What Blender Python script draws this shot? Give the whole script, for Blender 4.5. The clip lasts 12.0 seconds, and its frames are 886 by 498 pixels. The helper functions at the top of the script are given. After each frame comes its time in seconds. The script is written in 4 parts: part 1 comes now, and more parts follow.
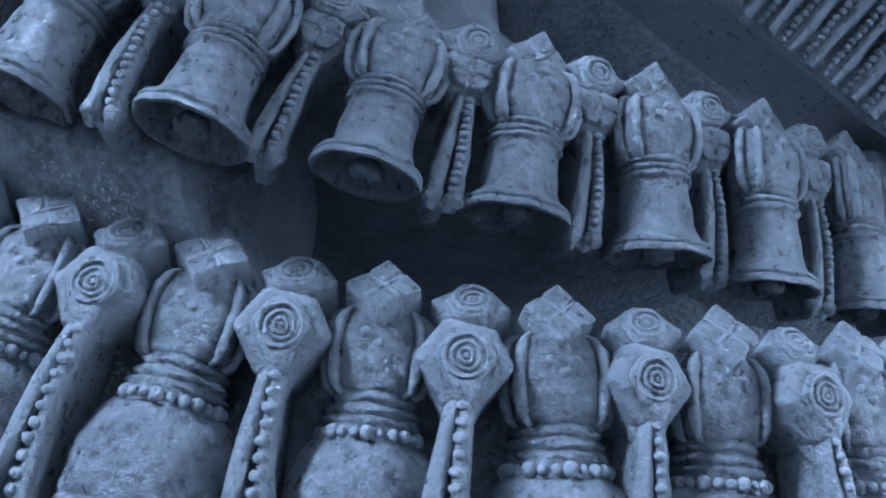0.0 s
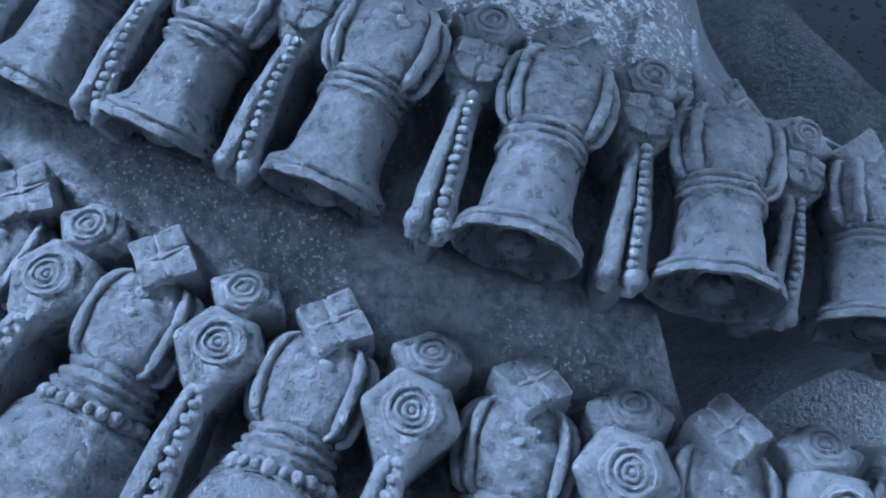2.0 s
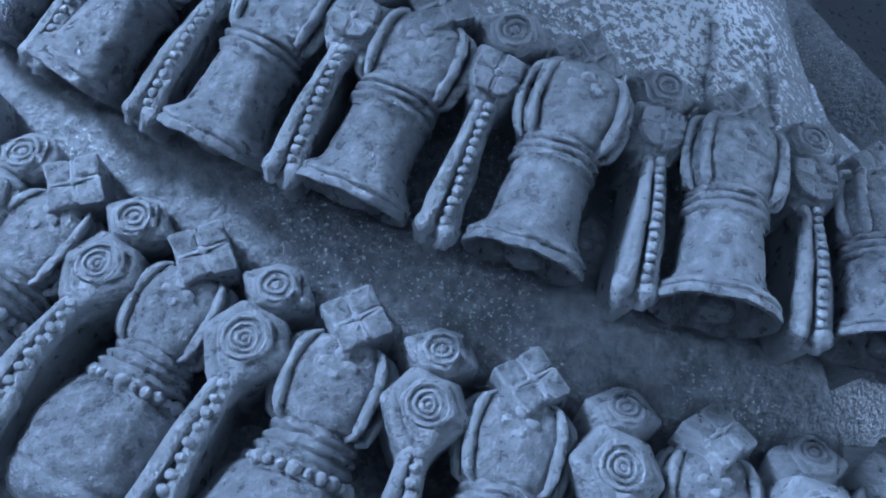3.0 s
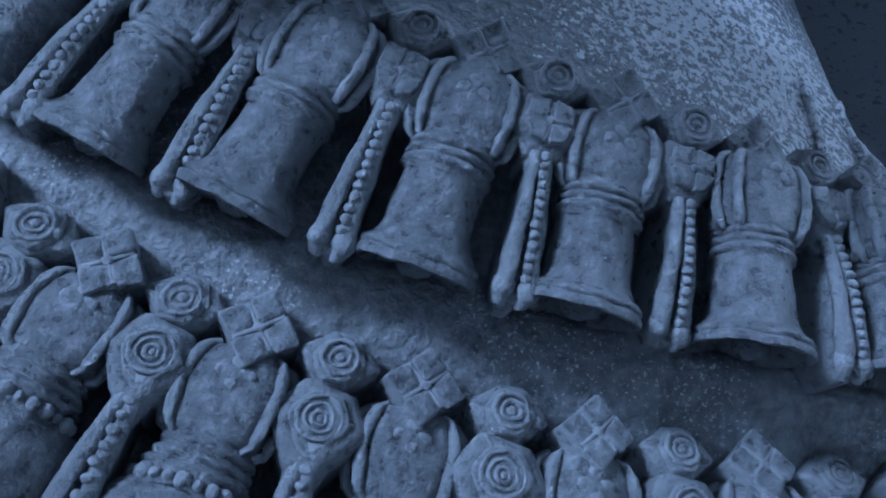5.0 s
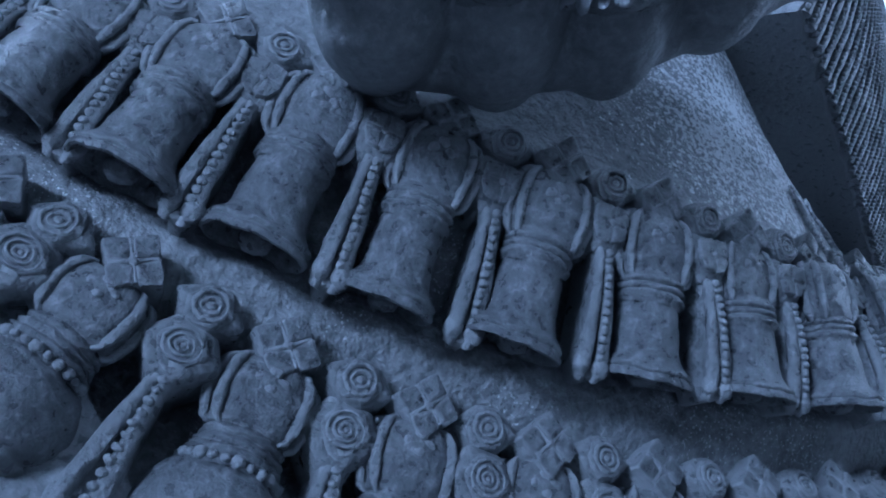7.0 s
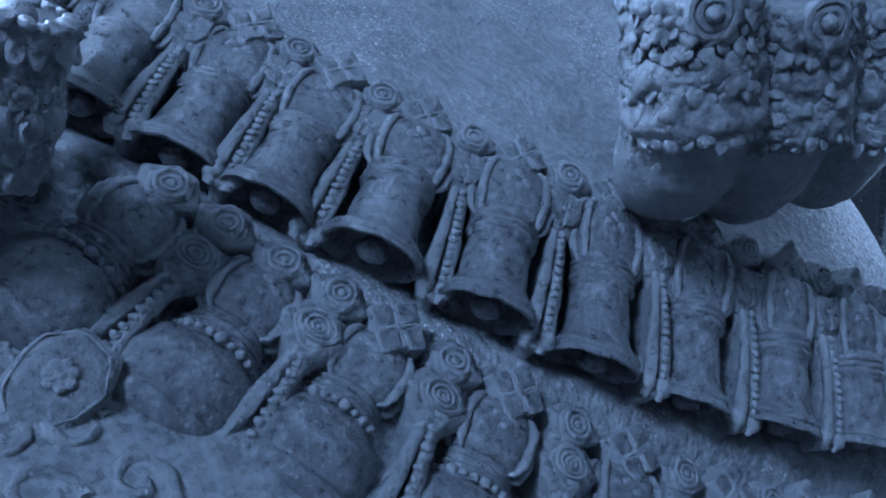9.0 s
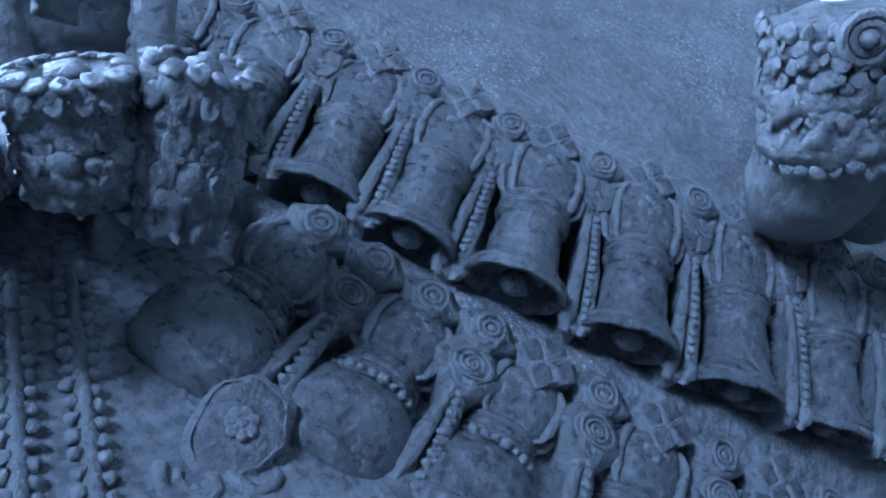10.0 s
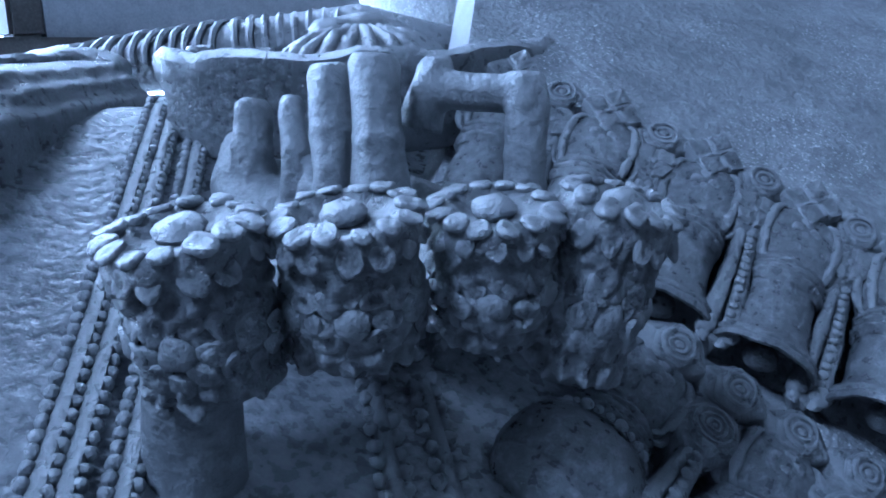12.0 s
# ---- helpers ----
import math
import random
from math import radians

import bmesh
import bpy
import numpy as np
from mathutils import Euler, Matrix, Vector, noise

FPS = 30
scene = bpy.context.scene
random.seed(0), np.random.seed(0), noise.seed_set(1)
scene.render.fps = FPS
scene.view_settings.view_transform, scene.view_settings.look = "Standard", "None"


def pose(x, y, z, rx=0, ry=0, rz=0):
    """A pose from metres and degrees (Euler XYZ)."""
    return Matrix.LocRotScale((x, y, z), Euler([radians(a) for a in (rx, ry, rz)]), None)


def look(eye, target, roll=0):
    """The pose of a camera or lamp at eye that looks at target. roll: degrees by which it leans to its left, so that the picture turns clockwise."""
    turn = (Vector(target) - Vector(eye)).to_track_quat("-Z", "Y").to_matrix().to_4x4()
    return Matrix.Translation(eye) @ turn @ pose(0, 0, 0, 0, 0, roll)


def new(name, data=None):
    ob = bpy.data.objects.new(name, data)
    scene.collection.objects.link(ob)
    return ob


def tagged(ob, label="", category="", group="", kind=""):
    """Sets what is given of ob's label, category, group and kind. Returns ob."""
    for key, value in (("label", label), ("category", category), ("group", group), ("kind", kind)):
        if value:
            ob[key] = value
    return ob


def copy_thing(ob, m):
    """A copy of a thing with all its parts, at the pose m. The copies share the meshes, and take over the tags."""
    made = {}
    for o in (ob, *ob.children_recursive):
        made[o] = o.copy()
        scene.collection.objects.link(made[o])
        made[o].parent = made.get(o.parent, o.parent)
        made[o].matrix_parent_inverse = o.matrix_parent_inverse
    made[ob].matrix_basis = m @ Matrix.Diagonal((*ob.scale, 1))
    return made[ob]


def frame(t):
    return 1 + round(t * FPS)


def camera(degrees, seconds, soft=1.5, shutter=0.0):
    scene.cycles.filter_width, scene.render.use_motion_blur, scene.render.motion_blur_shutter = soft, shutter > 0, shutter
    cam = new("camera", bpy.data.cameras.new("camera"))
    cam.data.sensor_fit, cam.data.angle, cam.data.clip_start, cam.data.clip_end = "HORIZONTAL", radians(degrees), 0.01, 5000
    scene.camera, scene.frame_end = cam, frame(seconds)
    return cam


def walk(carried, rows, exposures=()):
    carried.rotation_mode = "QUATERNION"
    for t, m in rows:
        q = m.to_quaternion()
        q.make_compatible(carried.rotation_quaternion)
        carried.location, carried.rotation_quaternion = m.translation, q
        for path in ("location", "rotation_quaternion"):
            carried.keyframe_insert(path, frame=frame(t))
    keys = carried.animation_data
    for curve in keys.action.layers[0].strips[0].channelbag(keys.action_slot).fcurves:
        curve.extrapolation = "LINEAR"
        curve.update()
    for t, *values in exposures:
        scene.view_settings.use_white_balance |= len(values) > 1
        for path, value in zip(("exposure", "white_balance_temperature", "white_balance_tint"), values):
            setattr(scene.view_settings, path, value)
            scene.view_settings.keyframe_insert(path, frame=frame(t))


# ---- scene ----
cam = camera(56.2, 12.0, soft=1.8)
METRES, EYE, TILT, LEAN, TURN = 1.0, 1.5, -11.0, 0.0, 0.0
ROWS = [
    (0.0, 0.0, 0.0, 0.0, 0.0, 0.0, -0.0),
    (0.5, -0.042, 0.0009, 0.0065, -1.71, 0.3, 0.48),
    (1.0, -0.0909, 0.0127, 0.0209, -3.36, 0.03, 0.12),
    (1.5, -0.1449, 0.029, 0.0333, -4.69, 0.26, -0.09),
    (2.0, -0.1993, 0.0401, 0.0566, -6.9, -0.3, 0.57),
    (2.5, -0.2474, 0.0416, 0.0702, -9.54, -0.87, 0.4),
    (4.5, -0.3864, 0.089, 0.1189, -22.86, -2.34, 5.32),
    (5.0, -0.4194, 0.105, 0.1272, -27.77, -1.88, 6.73),
    (5.5, -0.4555, 0.106, 0.1462, -31.16, -2.78, 7.37),
    (6.0, -0.5127, 0.1259, 0.1723, -36.43, -3.71, 7.93),
    (6.5, -0.5578, 0.1489, 0.1906, -41.65, -4.36, 8.52),
    (8.5, -0.7097, 0.2337, 0.2869, -57.96, -8.26, 9.98),
    (9.0, -0.7339, 0.2755, 0.304, -56.62, -8.26, 10.32),
    (9.5, -0.7462, 0.2986, 0.3151, -55.77, -8.41, 11.0),
    (10.0, -0.7539, 0.3099, 0.3254, -54.46, -7.97, 11.68),
    (10.5, -0.766, 0.322, 0.3366, -51.87, -6.81, 11.93),
    (11.0, -0.7727, 0.3392, 0.3491, -48.75, -5.6, 11.49),
    (11.5, -0.7771, 0.3588, 0.3595, -46.17, -4.53, 10.88),
    (12.0, -0.7818, 0.372, 0.3667, -43.62, -3.65, 10.17),
]
EXPOSURES = [(0.0, 0.12, 4180, 9), (1.5, 0.12, 4180, 9), (2.5, 0.16, 4150, 9), (4.5, -0.66, 4000, 9), (5.5, -0.76, 4000, 9), (6.5, -1.0, 4000, 9), (8.5, -1.22, 3900, 9), (10.5, -1.14, 3900, 9), (12.0, -1.24, 3950, 9)]
walk(cam, [(t, pose(0, 0, EYE, TILT, LEAN, TURN) @ pose(METRES * x, METRES * y, METRES * z, 90 + pitch, roll, yaw)) for t, x, y, z, yaw, pitch, roll in ROWS], EXPOSURES)

# ---- light: a bright overcast day, soft sun from the statue's open side ----
SUN_UP, SUN_ROUND = radians(52), radians(-89)   # elevation; turn from +y towards +x
world = bpy.data.worlds.new("overcast_sky")
world.use_nodes = True
scene.world = world
sky = world.node_tree.nodes.new("ShaderNodeTexSky")
sky.sky_type, sky.sun_disc = "NISHITA", False
sky.sun_elevation, sky.sun_rotation, sky.air_density, sky.dust_density = SUN_UP, SUN_ROUND, 1.0, 4.0
world.node_tree.links.new(sky.outputs["Color"], world.node_tree.nodes["Background"].inputs["Color"])
world.node_tree.nodes["Background"].inputs["Strength"].default_value = 0.012
sun = new("sun", bpy.data.lights.new("sun", "SUN"))
sun.data.energy, sun.data.angle, sun.data.color = 5.0, radians(13), (1.0, 0.97, 0.93)
sun.matrix_world = look(Vector((math.sin(SUN_ROUND) * math.cos(SUN_UP), math.cos(SUN_ROUND) * math.cos(SUN_UP), math.sin(SUN_UP))) * 6, (0, 0, 0))


# ---- materials ----
def stone(name, dark, light, rough=0.55, grain=0.35, pits=0.25, dust=0.35, speck=0.0, grain_size=900, edges=1.0, coat=0.0, glint_spots=None):
    m = bpy.data.materials.new(name)
    m.use_nodes = True
    nt = m.node_tree
    bsdf = nt.nodes["Principled BSDF"]

    def node(kind, **values):
        n = nt.nodes.new(kind)
        for k, v in values.items():
            n.inputs[k].default_value = v
        return n

    co = node("ShaderNodeTexCoord").outputs["Object"]
    geo = node("ShaderNodeNewGeometry")
    pos = geo.outputs["Position"]
    big = node("ShaderNodeTexNoise", Scale=34.0, Detail=5.0, Roughness=0.6)
    mid = node("ShaderNodeTexNoise", Scale=210.0, Detail=6.0, Roughness=0.5)
    fine = node("ShaderNodeTexNoise", Scale=float(grain_size), Detail=4.0, Roughness=0.7)
    for n in (big, mid, fine):
        nt.links.new(pos, n.inputs["Vector"])
    ramp = node("ShaderNodeValToRGB")
    ramp.color_ramp.elements[0].position, ramp.color_ramp.elements[0].color = 0.34, (*dark, 1)
    ramp.color_ramp.elements[1].position, ramp.color_ramp.elements[1].color = 0.64, (*light, 1)
    mix = node("ShaderNodeMath")
    mix.operation = "MULTIPLY_ADD"
    mix.inputs[1].default_value = 0.5
    half = node("ShaderNodeMath")
    half.operation = "MULTIPLY"
    half.inputs[1].default_value = 0.5
    nt.links.new(big.outputs["Fac"], half.inputs[0])
    nt.links.new(mid.outputs["Fac"], mix.inputs[0])
    nt.links.new(half.outputs[0], mix.inputs[2])
    nt.links.new(mix.outputs[0], ramp.inputs["Fac"])
    # pale dust in patches; crests paled for wear, with edge highlights painted in
    dusty = node("ShaderNodeMix")
    dusty.data_type = "RGBA"
    patch = node("ShaderNodeValToRGB")
    patch.color_ramp.elements[0].position, patch.color_ramp.elements[1].position = 0.52, 0.75
    spot = node("ShaderNodeTexNoise", Scale=210.0, Detail=8.0, Roughness=0.75)
    nt.links.new(pos, spot.inputs["Vector"])
    nt.links.new(spot.outputs["Fac"], patch.inputs["Fac"])
    crest = node("ShaderNodeValToRGB")
    crest.color_ramp.elements[0].position, crest.color_ramp.elements[1].position = 0.515, 0.60
    nt.links.new(geo.outputs["Pointiness"], crest.inputs["Fac"])
    wear_glint = node("ShaderNodeMath")
    wear_glint.operation = "MAXIMUM"
    nt.links.new(patch.outputs["Color"], wear_glint.inputs[0])
    crest_k = node("ShaderNodeMath")
    crest_k.operation = "MULTIPLY"
    crest_k.inputs[1].default_value = edges
    nt.links.new(crest.outputs["Color"], crest_k.inputs[0])
    nt.links.new(crest_k.outputs[0], wear_glint.inputs[1])
    amount = node("ShaderNodeMath")
    amount.operation = "MULTIPLY"
    amount.inputs[1].default_value = dust
    nt.links.new(wear_glint.outputs[0], amount.inputs[0])
    nt.links.new(amount.outputs[0], dusty.inputs["Factor"])
    nt.links.new(ramp.outputs["Color"], dusty.inputs["A"])
    dusty.inputs["B"].default_value = (0.44, 0.45, 0.47, 1)
    colour = dusty.outputs["Result"]
    if speck:
        flecks = node("ShaderNodeMix")
        flecks.data_type = "RGBA"
        dots = node("ShaderNodeTexNoise", Scale=620.0, Detail=3.0, Roughness=0.6)
        area = node("ShaderNodeTexNoise", Scale=11.0, Detail=2.0)
        nt.links.new(pos, dots.inputs["Vector"])
        nt.links.new(pos, area.inputs["Vector"])
        cut = node("ShaderNodeValToRGB")
        cut.color_ramp.elements[0].position, cut.color_ramp.elements[1].position = 0.58, 0.68
        nt.links.new(dots.outputs["Fac"], cut.inputs["Fac"])
        where = node("ShaderNodeValToRGB")
        where.color_ramp.elements[0].position, where.color_ramp.elements[1].position = 0.50, 0.60
        nt.links.new(area.outputs["Fac"], where.inputs["Fac"])
        both = node("ShaderNodeMath")
        both.operation = "MULTIPLY"
        nt.links.new(cut.outputs["Color"], both.inputs[0])
        nt.links.new(where.outputs["Color"], both.inputs[1])
        k = node("ShaderNodeMath")
        k.operation = "MULTIPLY"
        k.inputs[1].default_value = speck
        nt.links.new(both.outputs[0], k.inputs[0])
        if glint_spots:   # pale flecks, ragged in outline, painting the slab's sparkle in round some spots
            least = None
            for spot_at in glint_spots:
                away = node("ShaderNodeVectorMath")
                away.operation = "DISTANCE"
                away.inputs[1].default_value = spot_at
                nt.links.new(pos, away.inputs[0])
                if least is None:
                    least = away.outputs["Value"]
                else:
                    nearer = node("ShaderNodeMath")
                    nearer.operation = "MINIMUM"
                    nt.links.new(least, nearer.inputs[0])
                    nt.links.new(away.outputs["Value"], nearer.inputs[1])
                    least = nearer.outputs[0]
            near = node("ShaderNodeMapRange")
            near.inputs["From Min"].default_value, near.inputs["From Max"].default_value = 0.01, 0.12
            near.inputs["To Min"].default_value, near.inputs["To Max"].default_value = 0.17, -0.10
            nt.links.new(least, near.inputs["Value"])
            ragged = node("ShaderNodeTexNoise", Scale=330.0, Detail=4.0, Roughness=0.7, Distortion=0.25)
            nt.links.new(pos, ragged.inputs["Vector"])
            total = node("ShaderNodeMath")
            nt.links.new(ragged.outputs["Fac"], total.inputs[0])
            nt.links.new(near.outputs[0], total.inputs[1])
            glints = node("ShaderNodeMapRange")
            glints.inputs["From Min"].default_value, glints.inputs["From Max"].default_value = 0.60, 0.65
            nt.links.new(total.outputs[0], glints.inputs["Value"])
            most = node("ShaderNodeMath")
            most.operation = "MAXIMUM"
            nt.links.new(both.outputs[0], most.inputs[0])
            nt.links.new(glints.outputs[0], most.inputs[1])
            nt.links.new(most.outputs[0], k.inputs[0])
        nt.links.new(k.outputs[0], flecks.inputs["Factor"])
        nt.links.new(colour, flecks.inputs["A"])
        flecks.inputs["B"].default_value = (0.80, 0.81, 0.82, 1)
        colour = flecks.outputs["Result"]
    nt.links.new(colour, bsdf.inputs["Base Color"])
    gloss = node("ShaderNodeMapRange")
    gloss.inputs["To Min"].default_value, gloss.inputs["To Max"].default_value = rough - 0.1, rough + 0.16
    gloss.inputs["From Min"].default_value, gloss.inputs["From Max"].default_value = 0.3, 0.7
    nt.links.new(mid.outputs["Fac"], gloss.inputs["Value"])
    nt.links.new(gloss.outputs[0], bsdf.inputs["Roughness"])
    bsdf.inputs["Specular IOR Level"].default_value = 0.5 + 0.4 * coat
    bsdf.inputs["Coat Weight"].default_value, bsdf.inputs["Coat Roughness"].default_value = coat, 0.2
    b1 = node("ShaderNodeBump", Strength=grain, Distance=0.0022)
    b2 = node("ShaderNodeBump", Strength=pits, Distance=0.0050)
    nt.links.new(fine.outputs["Fac"], b1.inputs["Height"])
    nt.links.new(mid.outputs["Fac"], b2.inputs["Height"])
    nt.links.new(b1.outputs["Normal"], b2.inputs["Normal"])
    nt.links.new(b2.outputs["Normal"], bsdf.inputs["Normal"])
    nt.links.new(b2.outputs["Normal"], bsdf.inputs["Coat Normal"])
    return m


CARVED = stone("carved_soapstone", (0.060, 0.063, 0.069), (0.166, 0.171, 0.181), rough=0.32, grain=0.62, pits=0.42, dust=0.46, coat=0.75)
SMOOTH = stone("body_soapstone", (0.10, 0.105, 0.113), (0.29, 0.295, 0.305), rough=0.42, grain=0.6, pits=0.55, dust=0.35, speck=0.85, grain_size=500, coat=0.35, glint_spots=((-0.165, 0.392, 1.632), (-0.125, 0.402, 1.655), (-0.120, 0.372, 1.600)))
LAP = stone("lap_soapstone", (0.09, 0.095, 0.103), (0.27, 0.275, 0.285), rough=0.28, grain=0.2, pits=0.34, dust=0.3, grain_size=500, coat=0.7)
FLESH = stone("finger_soapstone", (0.13, 0.135, 0.145), (0.26, 0.265, 0.275), rough=0.38, grain=0.5, pits=0.5, dust=0.35, coat=0.3)
PAVING = stone("paving_stone", (0.06, 0.058, 0.055), (0.13, 0.125, 0.12), rough=0.7, grain=0.3, pits=0.2, dust=0.3, edges=0.0)


# ---- helpers for meshes ----
def part(name, bm, material, parent=None, label="", smooth=True):
    me = bpy.data.meshes.new(name)
    bm.normal_update()
    bm.to_mesh(me)
    bm.free()
    me.materials.append(material)
    if smooth:
        me.polygons.foreach_set("use_smooth", [True] * len(me.polygons))
        me.set_sharp_from_angle(angle=radians(50))
    ob = new(name, me)
    if parent:
        ob.parent = parent
    if label:
        tagged(ob, label)
    return ob


def empty(name, label, category, group="", kind=""):
    return tagged(new(name), label, category, group, kind)


def rough_up(bm, amount, scale, seed=0):
    """Worn, hand-cut unevenness."""
    for v in bm.verts:
        v.co += noise.noise_vector(v.co * scale + Vector((seed * 7.1, seed * 3.3, seed))) * amount


def lathe(bm, profile, n=24, squash=1.0, closed=False, wob=0.0, seed=0):
    """Turns (radius, height) about the y axis."""
    rings = []
    for r, y in profile:
        ring = []
        for k in range(n):
            a = 2 * math.pi * k / n
            rr = r * (1 + wob * noise.noise(Vector((math.cos(a) * 2, y * 80, math.sin(a) * 2 + seed))))
            ring.append(bm.verts.new((rr * math.cos(a), y, rr * math.sin(a) * squash)))
        rings.append(ring)
    for a, b in zip(rings, rings[1:]):
        for k in range(n):
            bm.faces.new((a[k], b[k], b[(k + 1) % n], a[(k + 1) % n]))
    if closed:
        bm.faces.new(rings[0])
        bm.faces.new(rings[-1][::-1])
    return rings


def tube(bm, points, radii, n=10, flat=1.0):
    """A closed tube along points."""
    pts = [Vector(p) for p in points]
    if not hasattr(radii, "__len__"):
        radii = [radii] * len(pts)
    side, rings = None, []
    for i, p in enumerate(pts):
        d = (pts[min(i + 1, len(pts) - 1)] - pts[max(i - 1, 0)]).normalized()
        if side is None:
            side = d.orthogonal().normalized()
        side = (side - d * side.dot(d)).normalized()
        up = d.cross(side)
        rings.append([bm.verts.new(p + radii[i] * (math.cos(2 * math.pi * k / n) * side + flat * math.sin(2 * math.pi * k / n) * up)) for k in range(n)])
    for a, b in zip(rings, rings[1:]):
        for k in range(n):
            bm.faces.new((a[k], a[(k + 1) % n], b[(k + 1) % n], b[k]))
    bm.faces.new(rings[0][::-1])
    bm.faces.new(rings[-1])


def ball(bm, c, r, sx=1.0, sy=1.0, sz=1.0, fine=2):
    bmesh.ops.create_icosphere(bm, subdivisions=fine, radius=r, matrix=Matrix.Translation(c) @ Matrix.Diagonal((sx, sy, sz, 1)))


def glide(knots, s):
    """Catmull-Rom through (index, point) knots, evenly or unevenly spaced."""
    ks = [k for k, _ in knots]
    i = max(0, min(len(ks) - 2, int(np.searchsorted(ks, s, side="right")) - 1))
    p = [Vector(knots[max(0, min(len(ks) - 1, i + d))][1]) for d in (-1, 0, 1, 2)]
    kk = [ks[max(0, min(len(ks) - 1, i + d))] for d in (-1, 0, 1, 2)]
    h = kk[2] - kk[1]
    u = (s - kk[1]) / h
    m1 = (p[2] - p[0]) / (kk[2] - kk[0]) * h
    m2 = (p[3] - p[1]) / (kk[3] - kk[1]) * h
    if u < 0 or u > 1:
        return p[1] + (m1 if u < 0 else m2) * u if u < 0 else p[2] + m2 * (u - 1)
    return (2 * u**3 - 3 * u**2 + 1) * p[1] + (u**3 - 2 * u**2 + u) * m1 + (-2 * u**3 + 3 * u**2) * p[2] + (u**3 - u**2) * m2


# ---- the two garlands: where their tops and lower ends run ----
UPPER_TOP = [(-6, (-.545, .780, 1.840)), (-3, (-.500, .675, 1.795)), (-1, (-.462, .600, 1.757)), (1, (-.427, .532, 1.717)), (3, (-.371, .464, 1.677)), (5, (-.306, .397, 1.635)), (7, (-.227, .350, 1.596)),
             (9, (-.122, .327, 1.562)), (11, (-.012, .322, 1.525)), (13, (.088, .345, 1.500)), (15, (.195, .395, 1.470)), (17, (.285, .465, 1.445)), (19, (.340, .550, 1.430))]
UPPER_END = [(-6, (-.600, .760, 1.790)), (-3, (-.555, .655, 1.745)), (-1, (-.525, .590, 1.712)), (1, (-.487, .519, 1.669)), (3, (-.432, .447, 1.619)), (5, (-.355, .381, 1.570)), (7, (-.258, .327, 1.532)),
             (9, (-.148, .287, 1.502)), (11, (-.029, .288, 1.473)), (13, (.083, .312, 1.438)), (15, (.195, .360, 1.400)), (17, (.290, .430, 1.375)), (19, (.350, .520, 1.360))]
LOWER_TOP = [(-6, (-.635, .770, 1.800)), (-1, (-.545, .592, 1.710)), (0, (-.527, .557, 1.682)), (2, (-.482, .486, 1.627)), (4, (-.411, .415, 1.565)), (6, (-.332, .360, 1.521)), (8, (-.231, .315, 1.483)),
             (10, (-.110, .284, 1.451)), (12, (.010, .271, 1.430)), (14, (.130, .288, 1.410)), (16, (.235, .335, 1.390)), (18, (.320, .410, 1.375))]
LOWER_WAY = [(-6, (-.85, .0, -.45)), (-1, (-.88, .02, -.46)), (2, (-.85, -.12, -.48)), (5, (-.60, -.38, -.70)), (8, (-.40, -.52, -.76)), (11, (-.15, -.54, -.83)), (14, (.0, -.50, -.86)), (18, (.10, -.45, -.88))]
SLAB_WAY = [(-6, (.69, .54, .48)), (-3, (.69, .54, .48)), (2, (.69, .54, .48)), (4.5, (.60, .55, .60)), (7, (.40, .53, .74)), (9.4, (.30, .62, .70)), (10.5, (.18, .92, .34)), (11.5, (.10, .99, .12)), (19, (-.3, .97, .0))]


def upper(s):
    """Top, lower end and outward normal of the upper garland at index s."""
    top, end = glide(UPPER_TOP, s), glide(UPPER_END, s)
    along = glide(UPPER_TOP, s + .3) - glide(UPPER_TOP, s - .3) + glide(UPPER_END, s + .3) - glide(UPPER_END, s - .3)
    return top, end, along.cross(top - end).normalized()


def lower(s):
    top = glide(LOWER_TOP, s)
    end = top + glide(LOWER_WAY, s).normalized() * 0.092
    along = glide(LOWER_TOP, s + .3) - glide(LOWER_TOP, s - .3)
    return top, end, along.cross(top - end).normalized()


def seat(row, s, lift=0.0):
    """The pose of an ornament hung at index s: x along the garland, y up it, z outward."""
    top, end, n = row(s)
    y = (top - end).normalized()
    x = y.cross(n).normalized()
    m = Matrix((x, y, n)).transposed().to_4x4()
    m.translation = top + n * lift
    return m


# ---- the statue's body behind the garlands ----
def smoothstep(a, b, x):
    u = max(0.0, min(1.0, (x - a) / (b - a)))
    return u * u * (3 - 2 * u)


def thicken(bm, rows, by):
    """Closes a sheet of vertex rows into a slab, moved by the given way at its back."""
    by = Vector(by)
    back = [[bm.verts.new(v.co + by) for v in r] for r in rows]
    for a, b in zip(back, back[1:]):
        for k in range(len(a) - 1):
            bm.faces.new((a[k], b[k], b[k + 1], a[k + 1]))
    for f, g in ((rows[0], back[0]), (rows[-1], back[-1]), ([r[0] for r in rows], [r[0] for r in back]), ([r[-1] for r in rows], [r[-1] for r in back])):
        for k in range(len(f) - 1):
            bm.faces.new((f[k], f[k + 1], g[k + 1], g[k]))
    bmesh.ops.recalc_face_normals(bm, faces=bm.faces[:])


